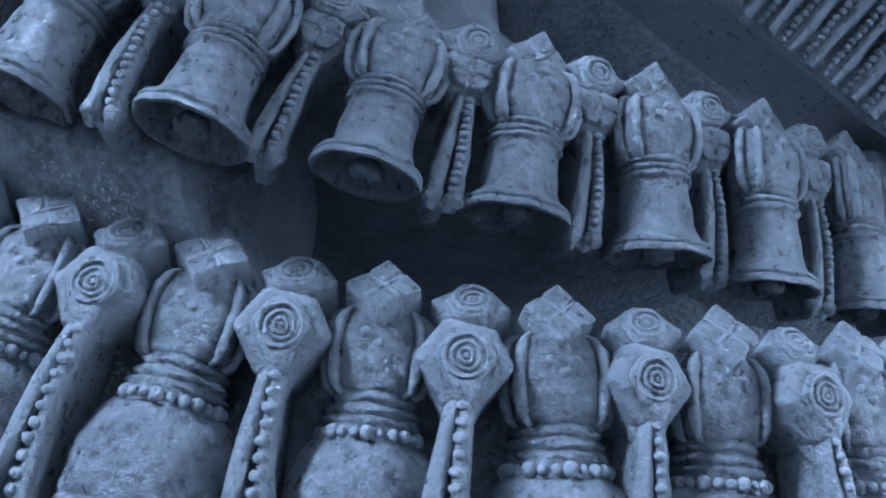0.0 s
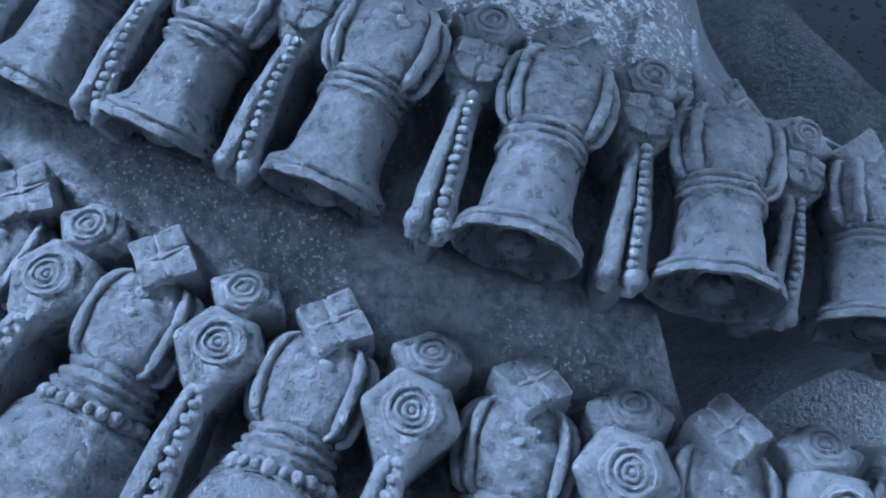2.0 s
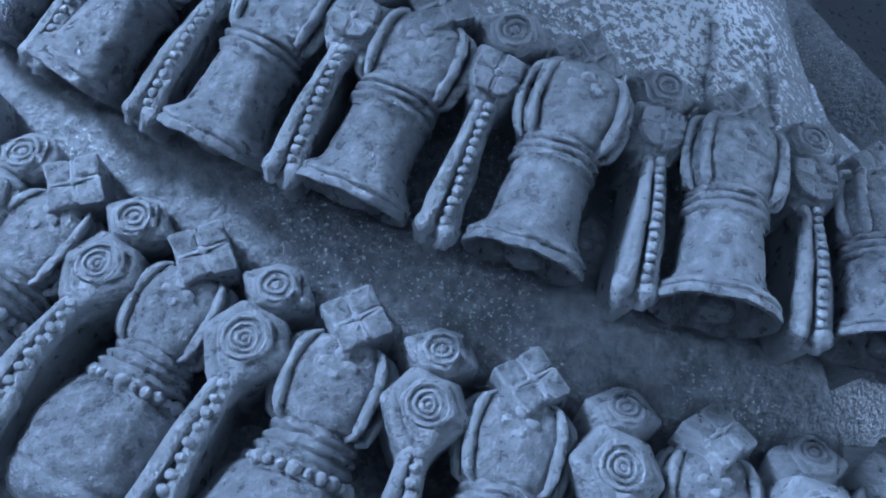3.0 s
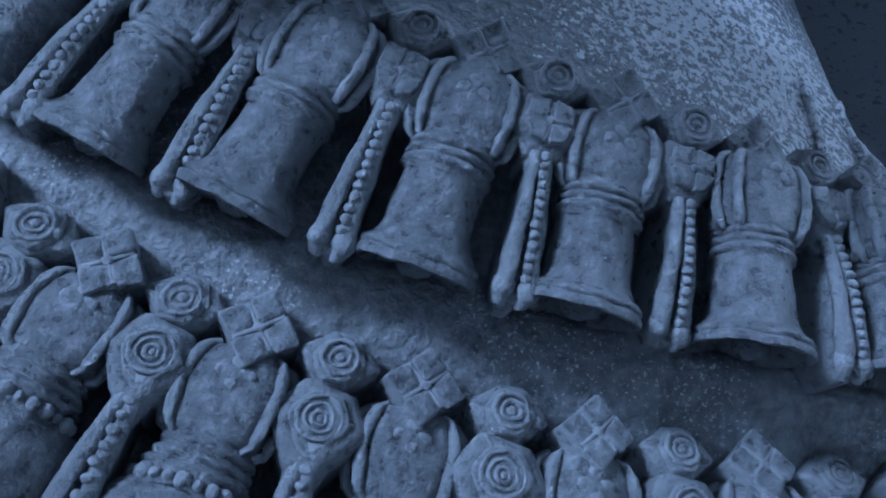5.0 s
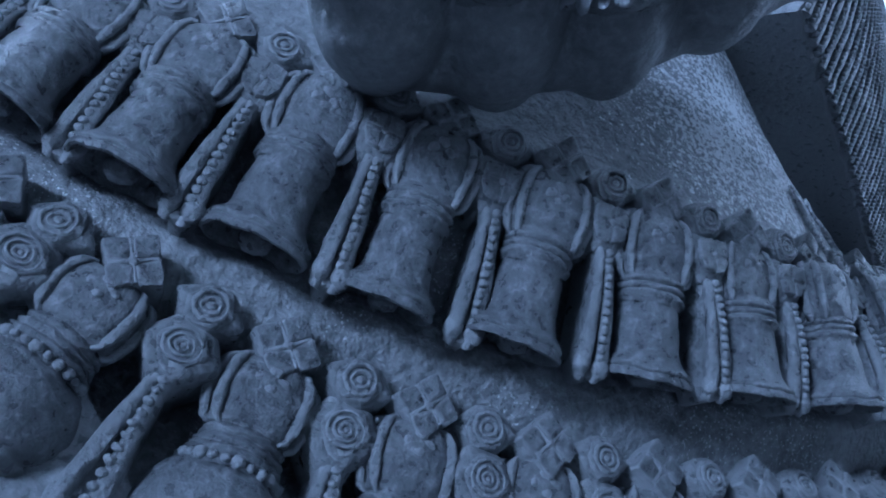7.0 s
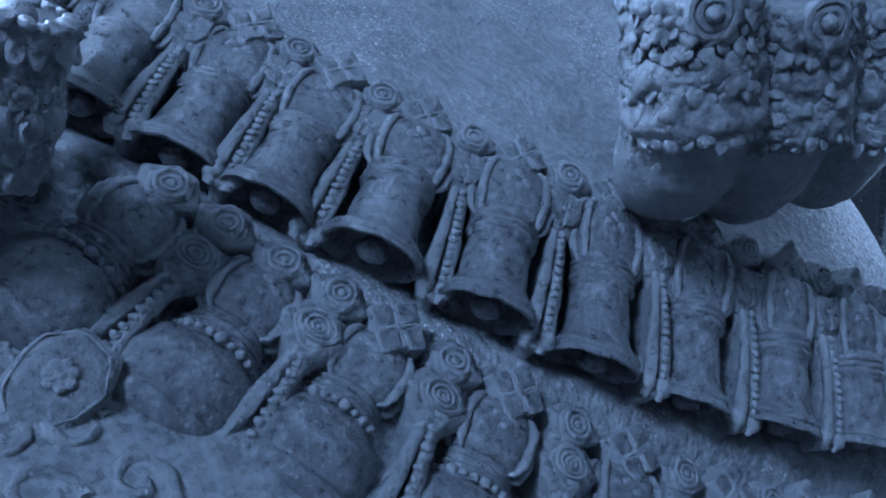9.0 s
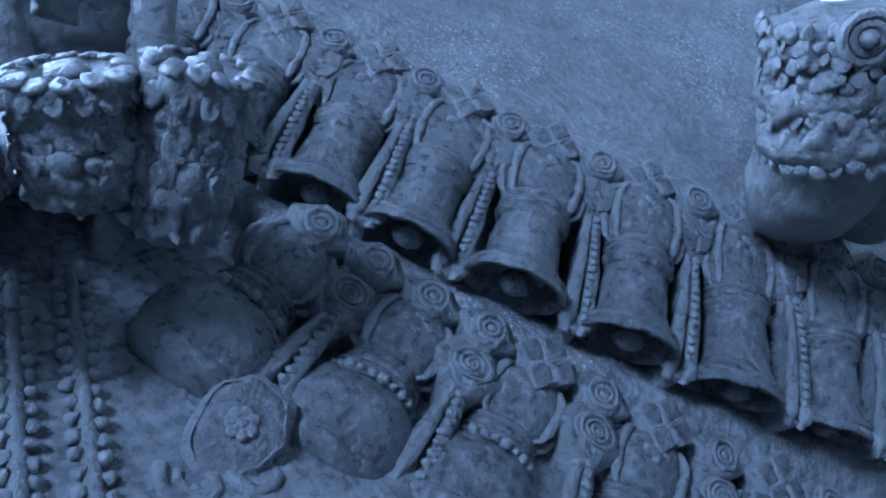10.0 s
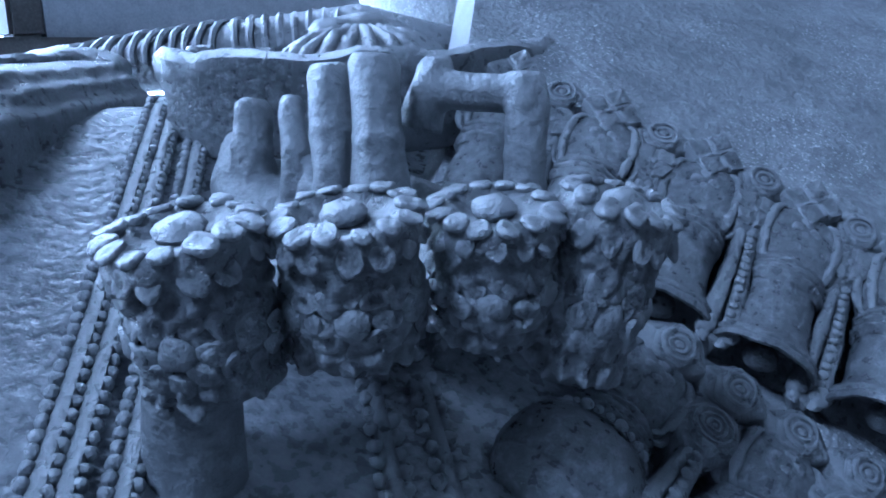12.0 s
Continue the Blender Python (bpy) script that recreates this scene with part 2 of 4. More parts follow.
def body_sheet():
    bm = bmesh.new()
    rows = []
    for i in range(210):
        s = -3.6 + 22.6 * i / 209
        ut, ue, un = upper(s)
        lt, le, ln = lower(s * 1.045)
        up = glide(SLAB_WAY, s).normalized()
        full = smoothstep(-2.6, -.6, s)
        le = lt.lerp(le, .12 + .88 * full)
        down = (le - lt).normalized() * full
        hollow = smoothstep(9.95, 10.45, s) * 0.26
        back = un * -1
        base = ut - un * (.011 + .006 * smoothstep(2, 6, s))
        line = [base + up * .95 + back * .14, base + up * .50 + back * .03, base + up * .22, base + up * .10, base + up * .03, base, ue * .3 + ut * .7 - un * (.036 + hollow * .6), ue * .75 + ut * .25 - un * (.038 + hollow * .9),
                ue - un * (.024 + hollow), (ue + lt) * .5 - un * (.018 + hollow), lt - ln * (.020 + hollow * .8), lt.lerp(le, .16) - ln * .044, lt.lerp(le, .6) - ln * .036, le - ln * .026, le + down * .05 - ln * .030, le + down * .20 - ln * .06]
        knots = list(enumerate(line))
        rows.append([bm.verts.new(glide(knots, 15 * k / 120)) for k in range(121)])
    for a, b in zip(rows, rows[1:]):
        for k in range(120):
            bm.faces.new((a[k], a[k + 1], b[k + 1], b[k]))
    bm.normal_update()
    for v in bm.verts:
        v.co += v.normal * (noise.noise(v.co * 45) * .0012 + noise.noise(v.co * 160) * .0005)
    thicken(bm, rows, (.012, .030, -.015))
    return bm


body = tagged(part("statue_body", body_sheet(), SMOOTH), "smooth grey soapstone hip and thigh behind the garlands", "statue", kind="structure")


# thin upright ribs on the shaded body above the garland
for k in range(13):
    s = 8.9 + .52 * k
    top, end, n = upper(s)
    up = glide(SLAB_WAY, s).normalized()
    bm = bmesh.new()
    tube(bm, [top - n * .016 + up * (.008 + .0045 * j) for j in range(13)], [.0026 - .00010 * j for j in range(13)], 8)
    rough_up(bm, .0012, 160, k)
    part("rib", bm, SMOOTH, body)

def lap_sheet():
    bm = bmesh.new()
    nx, ny = 90, 110
    grid = []
    for i in range(nx):
        col = []
        for k in range(ny):
            y = .30 + 1.0 * k / (ny - 1)
            x = -1.25 + (.76 + .35 * max(0, y - .64)) * i / (nx - 1)
            z = 1.672 + .55 * (y - .61) - .8 * max(0, y - .81) ** 1.1 - 1.1 * max(0, -.76 - x) ** 1.6 - .8 * max(0, .52 - y) ** 1.3
            z += noise.noise(Vector((x, y, 0)) * 30) * .002
            col.append(bm.verts.new((x, y, z)))
        grid.append(col)
    for a, b in zip(grid, grid[1:]):
        for k in range(ny - 1):
            bm.faces.new((a[k], b[k], b[k + 1], a[k + 1]))
    thicken(bm, grid, (0, 0, -.05))
    return bm


tagged(part("statue_lap", lap_sheet(), LAP), "smooth worn soapstone thigh of the seated statue", "statue", kind="structure")


# ---- ornaments ----
BARREL = [(.006, -.0055), (.0130, -.0065), (.0162, -.011), (.0176, -.017), (.0178, -.023), (.0168, -.030), (.0150, -.0355), (.008, -.0375)]


def barrel(thing, seed, deep=1.0):
    """A barrel-shaped cap with a flattened front, two thin ribs down each side and a worn floret. deep: how far it bulges."""
    bm = bmesh.new()
    fine = list(enumerate([(r, y, 0) for r, y in BARREL]))
    lathe(bm, [tuple(glide(fine, 7 * k / 21))[:2] for k in range(22)], 40, .88, closed=True)
    for v in bm.verts:
        if v.co.z > .0118:
            v.co.z = .0118 + (v.co.z - .0118) * .55
        v.co.z *= deep
    rough_up(bm, .0010, 190, seed)
    rough_up(bm, .0004, 480, seed)
    part("cap", bm, CARVED, thing)
    ys, rs = [-y for _, y in BARREL], [r for r, _ in BARREL]
    for sx in (-1, 1):
        for angle, reach in ((42, .0016), (17, .0016)):
            bm = bmesh.new()
            pts = []
            for k in range(17):
                y = .0062 + .0300 * k / 16
                r = float(np.interp(y, ys, rs)) + reach
                pts.append((sx * r * math.cos(radians(angle)), -y, deep * .86 * r * math.sin(radians(angle))))
            tube(bm, pts, [.0020 * min(1, .55 + .2 * min(k, 16 - k)) for k in range(17)], 9)
            rough_up(bm, .0006, 260, angle + seed)
            rough_up(bm, .0003, 620, angle)
            part("rib", bm, CARVED, thing)
    bm = bmesh.new()
    for cx, cy in ((0, -.0125), (-.0036, -.0160), (.0036, -.0160), (0, -.0192)):
        ball(bm, (cx, cy, .0130 * deep), .0027, 1, .85, .42, 2)
    rough_up(bm, .0009, 260, seed)
    part("floret", bm, CARVED, thing)


def bell_thing(slant, deep, neck):
    """slant: how far the front of the mouth hangs below its back; deep: bulge of the cap; neck: girth of the rings."""
    thing = empty("garland_bell", "grey soapstone bell with ringed neck hanging from a garland", "bell", "bells of the upper garland")
    barrel(thing, 1, deep)
    bm = bmesh.new()
    prof = [(.0122 * neck, -.033)]
    for y, r in ((-.0368, .0143 * neck), (-.0402, .0147 * neck), (-.0440, .0150 * neck)):
        prof += [(r - .0013, y + .0017), (r - .0004, y + .0010), (r, y + .0003), (r, y - .0004), (r - .0004, y - .0010), (r - .0013, y - .0016)]
    prof += [(.0134 * neck, -.0475)]
    lathe(bm, prof, 34)
    rough_up(bm, .0007, 220, 2)
    rough_up(bm, .0003, 520, 2)
    part("ringed_neck", bm, CARVED, thing)
    bm = bmesh.new()
    lathe(bm, [(.009, -.0445), (.0134, -.0455), (.0137, -.049), (.0139, -.053), (.0142, -.057), (.0145, -.061), (.0149, -.0645), (.0158, -.0675), (.0172, -.0700), (.0190, -.0718), (.0204, -.0728), (.0208, -.0738), (.0205, -.0745), (.0201, -.0749), (.0206, -.0756), (.0211, -.0768), (.0206, -.0782), (.0192, -.0784),
               (.0176, -.0768), (.0160, -.0735), (.0146, -.0690), (.0128, -.0655), (.0080, -.0640), (.0030, -.0640)], 44, 1.0, closed=True, wob=.03)
    for v in bm.verts:
        v.co.y -= slant * v.co.z * smoothstep(.056, .074, -v.co.y)
    rough_up(bm, .0009, 110, 3)
    rough_up(bm, .0003, 430, 3)
    part("bell_body", bm, CARVED, thing)
    bm = bmesh.new()
    lathe(bm, [(.0024, -.0630), (.0028, -.0690), (.0046, -.0715), (.0062, -.0740), (.0066, -.0762), (.0058, -.0784), (.0036, -.0798), (.0008, -.0802)], 20, closed=True)
    bmesh.ops.translate(bm, verts=bm.verts, vec=(0, 0, .001))
    rough_up(bm, .0006, 300)
    part("clapper", bm, CARVED, thing)
    return thing


def rings_on(bm, c, radii, thick, z):
    for r in radii:
        tube(bm, [(c[0] + r * math.cos(2 * math.pi * k / 20), c[1] + r * math.sin(2 * math.pi * k / 20), z) for k in range(21)], thick, 7)
    ball(bm, (c[0], c[1], z), radii[-1] * .55, 1, 1, .55)


def plate(bm, outline, z0, z1, bevel=.0016, dome=0.0):
    """A block with the given outline and a chamfered face."""
    n = len(outline)
    cx, cy = sum(p[0] for p in outline) / n, sum(p[1] for p in outline) / n
    def ring(k, z):
        return [bm.verts.new((cx + (x - cx) * k, cy + (y - cy) * k, z)) for x, y in outline]
    rr = max(math.hypot(x - cx, y - cy) for x, y in outline)
    rings = [ring(1.02, z0), ring(1.0, z1 - bevel), ring(1 - bevel / rr, z1 - bevel * .25), ring(1 - 2.2 * bevel / rr, z1)]
    if dome:
        rings.append(ring(.45, z1 + dome * .8))
        top = bm.verts.new((cx, cy, z1 + dome))
    for a, b in zip(rings, rings[1:]):
        for k in range(n):
            bm.faces.new((a[k], a[(k + 1) % n], b[(k + 1) % n], b[k]))
    if dome:
        for k in range(n):
            bm.faces.new((rings[-1][k], rings[-1][(k + 1) % n], top))
    else:
        bm.faces.new(rings[-1])
    bm.faces.new(rings[0][::-1])


def round_outline(pts, per=5, soft=.22):
    """Rounds the corners of a polygon."""
    out, n = [], len(pts)
    for i in range(n):
        p, a, b = Vector((*pts[i], 0)), Vector((*pts[i - 1], 0)), Vector((*pts[(i + 1) % n], 0))
        s, e = p.lerp(a, soft), p.lerp(b, soft)
        for k in range(per):
            u = k / (per - 1)
            q = s * (1 - u) ** 2 + p * 2 * u * (1 - u) + e * u * u
            out.append((q.x, q.y))
    return out


def diamond_thing(kind, r=.0136):
    flower = kind == "flower"
    thing = empty("diamond_tile", "small soapstone diamond cut with a four-petal cross" if flower else "small soapstone diamond carved with a coiled stud", "ornament", "diamond tiles along the garlands")
    if flower:
        for k in range(4):
            bm = bmesh.new()
            a = math.pi / 2 * k
            ca, sa = math.cos(a), math.sin(a)
            q = r * .485
            raw = round_outline([(r * .06, 0), (r * .06 + q * .95, -q * .93), (r * .99, 0), (r * .06 + q * .95, q * .93)], 4, .14)
            plate(bm, [(x * ca - y * sa, x * sa + y * ca) for x, y in raw], -.010, .0022, .0007, .0002)
            rough_up(bm, .0013, 230, k)
            rough_up(bm, .0005, 520, k)
            part("petal", bm, CARVED, thing)
        bm = bmesh.new()
        ball(bm, (0, 0, .0016), .0020, 1, 1, .6)
        for a in (.785, 2.356):
            ca, sa = math.cos(a) * r * .62, math.sin(a) * r * .62
            tube(bm, [(-ca, -sa, .0009), (0, 0, .0017), (ca, sa, .0009)], .0009, 7)
        rough_up(bm, .0008, 240)
        part("cross", bm, CARVED, thing)
        bm = bmesh.new()
        plate(bm, round_outline([(r * .97, 0), (0, r * .97), (-r * .97, 0), (0, -r * .97)], 4, .1), -.018, .0012, .001)
        part("base", bm, CARVED, thing)
    else:
        bm = bmesh.new()
        plate(bm, round_outline([(r * 1.04, 0), (r * .34, r * .70), (-r * .34, r * .70), (-r * 1.04, 0), (-r * .34, -r * .70), (r * .34, -r * .70)], 4, .14), -.018, .0000, .0022)
        plate(bm, round_outline([(r * .66, 0), (r * .36, r * .60), (-r * .36, r * .60), (-r * .66, 0), (-r * .36, -r * .60), (r * .36, -r * .60)], 4, .22), -.018, .0016, .0012)
        rough_up(bm, .0011, 200, 5)
        rough_up(bm, .0004, 500, 5)
        base = part("base", bm, CARVED, thing)
        bm = bmesh.new()
        rings_on(bm, (0, 0), (.0058, .0031), .0009, .0014)
        rough_up(bm, .0006, 300)
        part("coil", bm, CARVED, thing)
    return thing


def tassel_thing(kind):
    """kind: coil for the lower garland, cross for the upper."""
    low = kind == "coil"
    thing = empty("beaded_tassel", "soapstone tassel with a coiled stud head and beaded strands" if low else "soapstone tassel with a cross-cut head and beaded strands", "tassel", "tassels of the lower garland" if low else "tassels of the upper garland")
    w = .0160 if low else .0135
    bm = bmesh.new()
    y0 = -.0215 if low else -.018
    head = [(w * .50, w * .80), (w * 1.0, -w * .02), (w * .34, -w * 1.0), (0, -w * 1.12), (-w * .34, -w * 1.0), (-w * 1.0, -w * .02), (-w * .50, w * .80)] if low else [(w * .70, w * .72), (w * .98, -w * .12), (w * .40, -w * .95), (-w * .40, -w * .95), (-w * .98, -w * .12), (-w * .70, w * .72)]
    plate(bm, [(x, y + y0) for x, y in round_outline(head[::-1], 5, .14)], -.022, .0046, .0030)
    # raised face of the head
    plate(bm, [(x * .66, y * .68 + y0 + .0008) for x, y in round_outline(head[::-1], 5, .2)], -.004, .0060, .0009)
    # shoulders running down into the strands
    tube(bm, [(0, y0 - w * .5, -.003), (0, y0 - w * .95, -.0025), (0, y0 - w * 1.5, -.001)], [w * .66, w * .46, .0040], 14, .8)
    rough_up(bm, .0011, 180, 1)
    rough_up(bm, .0004, 500, 1)
    part("head", bm, CARVED, thing)
    bm = bmesh.new()
    if low:
        rings_on(bm, (0, y0 + .0008), (.0070, .0045, .0022), .0008, .0059)
    else:
        q = w * .64
        for qx in (-1, 1):
            for qy in (-1, 1):
                pad = [(qx * .0007, qy * .0007), (qx * q, qy * .0007), (qx * q * (.86 if qy > 0 else .62), qy * q * .80), (qx * .0007, qy * q * .96)]
                if qx * qy < 0:
                    pad = pad[::-1]
                plate(bm, [(x, y + y0 - .0004) for x, y in round_outline(pad, 4, .12)], .002, .0068, .0006)
        ball(bm, (0, y0, .0062), .0016, 1, 1, .6, 2)
    rough_up(bm, .0006, 280)
    part("coil" if low else "cross", bm, CARVED, thing)
    top, end, spread = (-.034, -.092, .0062) if low else (-.029, -.078, .0042)
    for sx in (-1, 1):
        bm = bmesh.new()
        pts = [(sx * (.0018 + (spread - .0018) * (u ** 1.1)), top + (end - top) * u, .0015 + .0025 * math.sin(math.pi * u)) for u in [k / 9 for k in range(10)]]
        pts.append((sx * spread * .9, end - .004, -.002))
        tube(bm, pts, [(.0027 if low else .0022) + .0010 * k / 9 for k in range(10)] + [.0022], 10, 1.0)
        ball(bm, (sx * spread, end + .001, .0014), .0048 if low else .0042, 1, 1.15, .9, 2)
        rough_up(bm, .0009, 220, sx + 2)
        rough_up(bm, .0004, 520, sx)
        part("strand", bm, CARVED, thing)
    bm = bmesh.new()
    n = 11 if low else 13
    for k in range(n):
        u = (k + .5) / n
        ball(bm, (.0012 + .0010 * u, top + (end - top) * u * .96, .0042 + .0026 * math.sin(math.pi * u)), (.0018 if low else .0016) + .0003 * u, 1.1, .95, .8, 2)
    rough_up(bm, .0006, 300)
    tagged(part("bead_string", bm, CARVED, thing), kind="stuff")
    bm = bmesh.new()
    out = [(.003, top + .006), (spread + .001, end + .004), (spread * .6, end - .004), (-spread * .6, end - .004), (-spread - .001, end + .004), (-.003, top + .006)]
    plate(bm, round_outline(out[::-1], 4, .2), -.020, .001, .001)
    part("backing", bm, CARVED, thing)
    return thing


def pot_thing():
    thing = empty("pot_pendant", "round-bellied soapstone pot pendant with a beaded collar", "pendant", "pot pendants of the lower garland")
    barrel(thing, 4)
    bm = bmesh.new()
    prof = [(.0125, -.034)]
    for y, r in ((-.0385, .0152), (-.0425, .0160), (-.0462, .0168)):
        prof += [(r - .0014, y + .0017), (r - .0003, y + .0008), (r, y), (r - .0004, y - .0008), (r - .0012, y - .0016)]
    prof += [(.0164, -.050), (.0175, -.053)]
    lathe(bm, prof, 34, .95)
    rough_up(bm, .0010, 200, 2)
    rough_up(bm, .0004, 480, 2)
    part("ringed_neck", bm, CARVED, thing)
    bm = bmesh.new()
    for k in range(13):
        a = math.pi * (k / 12)
        ball(bm, (.0170 * math.cos(a), -.0503, .0162 * math.sin(a)), .0020 * (1 + .25 * math.sin(k * 2.3)), 1, 1.1, .9, 2)
    rough_up(bm, .0004, 300)
    tagged(part("bead_collar", bm, CARVED, thing), kind="stuff")
    bm = bmesh.new()
    fine = list(enumerate([(.010, -.049, 0), (.0185, -.0525, 0), (.0232, -.0590, 0), (.0260, -.067, 0), (.0266, -.075, 0), (.0254, -.0820, 0), (.0243, -.0842, 0), (.0252, -.0862, 0), (.0240, -.0898, 0), (.0175, -.0955, 0), (.005, -.099, 0)]))
    lathe(bm, [tuple(glide(fine, 10 * k / 30))[:2] for k in range(31)], 44, .86, closed=True)
    rough_up(bm, .0014, 110, 6)
    rough_up(bm, .0005, 420, 6)
    part("belly", bm, CARVED, thing)
    return thing


def spread(make, row, stations, lift=0.0, wobble=1.0, fit=False, swell=False, bed=False, short=False, lean=0):
    """One ornament, then copies along a garland, each a little uneven. fit: as long as the garland is deep there; lean: degrees tipped back where the hip turns away."""
    first = make
    for k, s in enumerate(stations):
        r = random.Random(int(s * 10) * 31 + len(stations))
        m = seat(row, s, lift + r.uniform(-.0012, .0012) * wobble) @ pose(0, 0, 0, r.uniform(-3, 3) * wobble, r.uniform(-4, 4) * wobble, r.uniform(-3, 3) * wobble)
        if lean:
            m = m @ pose(0, 0, 0, -lean * smoothstep(6.5, 10.5, s), 0, 0)
        if bed:
            m = Matrix.Translation(row(s)[2] * -.0045 * (1 - smoothstep(3, 8, s))) @ m
        if swell:
            m = Matrix.Translation(row(s)[2] * .007 * smoothstep(6, 10, s)) @ m
        size = Vector((1, 1, 1)) * (1 + r.uniform(-.035, .035) * wobble)
        if fit:
            top, end, _ = row(s)
            girth = 1.0
            size = Vector((size.x * girth, (top - end).length / .0775, size.z * (girth - .16 * (1 - smoothstep(3, 8, s)))))
        if short:
            size.y *= .81 + .19 * smoothstep(1.5, 5.5, s)
        if k == 0:
            first.matrix_basis = m @ Matrix.Diagonal((*size, 1))
        else:
            copy_thing(first, m).scale = size


spread(bell_thing(.10, .62, 1.04), upper, [float(k) for k in range(-3, 8)], -.007, fit=True, bed=True)
spread(bell_thing(.08, 1.0, 1.0), upper, [float(k) for k in range(8, 19)], -.007, fit=True, bed=True)
spread(tassel_thing("cross"), upper, [k + .5 for k in range(-3, 18)], -.006, fit=True, bed=True)
spread(diamond_thing("flower", .0132), upper, [float(k) for k in range(-3, 19)], -.003, lean=10, bed=True)
spread(diamond_thing("coil", .0134), upper, [k + .5 for k in range(-3, 18)], -.003, lean=10, bed=True)
spread(pot_thing(), lower, [k + .5 for k in range(-1, 17)], -.015, short=True)
spread(tassel_thing("coil"), lower, [float(k) for k in range(0, 18)], -.007, swell=True, short=True)
spread(diamond_thing("coil"), lower, [-.5, .5] + [float(k) for k in range(0, 18)], -.003, lean=30)
spread(diamond_thing("flower"), lower, [k + .5 for k in range(1, 17)], -.003, lean=30)


# ---- hands with flower rings ----
def remeshed(ob, voxel):
    m = ob.modifiers.new("remesh", "REMESH")
    m.mode, m.voxel_size, m.use_smooth_shade = "VOXEL", voxel, True
    k = ob.modifiers.new("smooth", "SMOOTH")
    k.factor, k.iterations = .5, 3
    return ob


def petal(bm, r, a, z, size, tilt=0.0, fine=2):
    """A rounded petal, hollowed on top, at angle a on a ring of radius r about the z axis."""
    m = pose(0, 0, z, 0, 0, math.degrees(a)) @ pose(r, 0, 0, 0, tilt, 0) @ Matrix.Diagonal((1.15, .95, .50, 1))
    made = bmesh.ops.create_icosphere(bm, subdivisions=fine, radius=size)["verts"]
    for v in made:
        if v.co.z > 0:
            v.co.z -= .65 * size * max(0, 1 - (v.co.x ** 2 + v.co.y ** 2) / (.45 * size * size))
    bmesh.ops.transform(bm, matrix=m, verts=made)


def flower_ring_thing(R=.0192, h=.040, seed=0):
    """A ring shaped as a drum: a flower on top, others round its side."""
    r = random.Random(seed)
    thing = empty("flower_ring", "soapstone finger ring crowned with a many-petalled flower", "ring", "flower rings on the statue's fingers")
    bm = bmesh.new()
    lathe(bm, [(.004, -.003), (R * .45, -.003), (R * .72, 0), (R * .90, -.001), (R * .96, -.005), (R * .86, -.010), (R * .88, -.018), (R * .88, -.028), (R * .76, -h), (R * .3, -h - .004)], 36, closed=True)
    bmesh.ops.rotate(bm, verts=bm.verts, cent=(0, 0, 0), matrix=Matrix.Rotation(radians(90), 3, "X"))
    for k in range(230):
        a, z = r.uniform(0, 2 * math.pi), -r.uniform(.006, h)
        ball(bm, (R * .87 * math.cos(a), R * .87 * math.sin(a), z), r.uniform(.0010, .0026), 1, 1, 1, 1)
    rough_up(bm, .0018, 190, seed)
    remeshed(part("drum", bm, CARVED, thing), .0010)
    n = 14
    for k in range(n):
        bm = bmesh.new()
        petal(bm, R * .84, 2 * math.pi * (k + r.uniform(-.12, .12)) / n, r.uniform(-.0008, .0004), .0035 * r.uniform(.8, 1.15), 14)
        rough_up(bm, .0010, 230, k + seed)
        part("petal", bm, CARVED, thing)
    for k in range(n):
        bm = bmesh.new()
        petal(bm, R * .93, 2 * math.pi * (k + .5 + r.uniform(-.15, .15)) / n, -.0062 + r.uniform(-.0008, .0008), .0033 * r.uniform(.8, 1.15), 62)
        rough_up(bm, .0010, 240, k + seed)
        part("lower_petal", bm, CARVED, thing)
    bm = bmesh.new()
    ball(bm, (0, 0, -.0010), .0062, 1, 1, .55)
    rough_up(bm, .0012, 240, seed)
    part("boss", bm, CARVED, thing)
    for turn in (0, -58, 58):
        side = pose(0, 0, 0, 0, 0, turn) @ pose(0, -R * .87, -.0235, 90, 0, 0)
        for k in range(8):
            bm = bmesh.new()
            petal(bm, .0078 * r.uniform(.92, 1.08), 2 * math.pi * (k + r.uniform(-.15, .15)) / 8, -.0008, .0035 * r.uniform(.8, 1.15), 16)
            rough_up(bm, .0014, 240, k + seed)
            bm.transform(side)
            part("side_petal", bm, CARVED, thing)
        bm = bmesh.new()
        ball(bm, (0, 0, -.0002), .0048, 1, 1, .6)
        rough_up(bm, .0012, 240, seed)
        bm.transform(side)
        part("side_boss", bm, CARVED, thing)
    return thing


RINGS = [((-.693, .616, 1.758), 1.05, -10), ((-.661, .594, 1.759), 1.0, 2), ((-.626, .577, 1.757), .96, -4), ((-.596, .558, 1.756), .92, 12)]
for k, (place, size, turn) in enumerate(RINGS):
    ring = flower_ring_thing(seed=k)
    ring.matrix_basis = pose(*place) @ pose(0, 0, 0, 13, (-4, -2, 3, 16)[k], -42 + turn) @ Matrix.Diagonal((size, size, size * (1.0, .95, .95, 1.35)[k], 1))

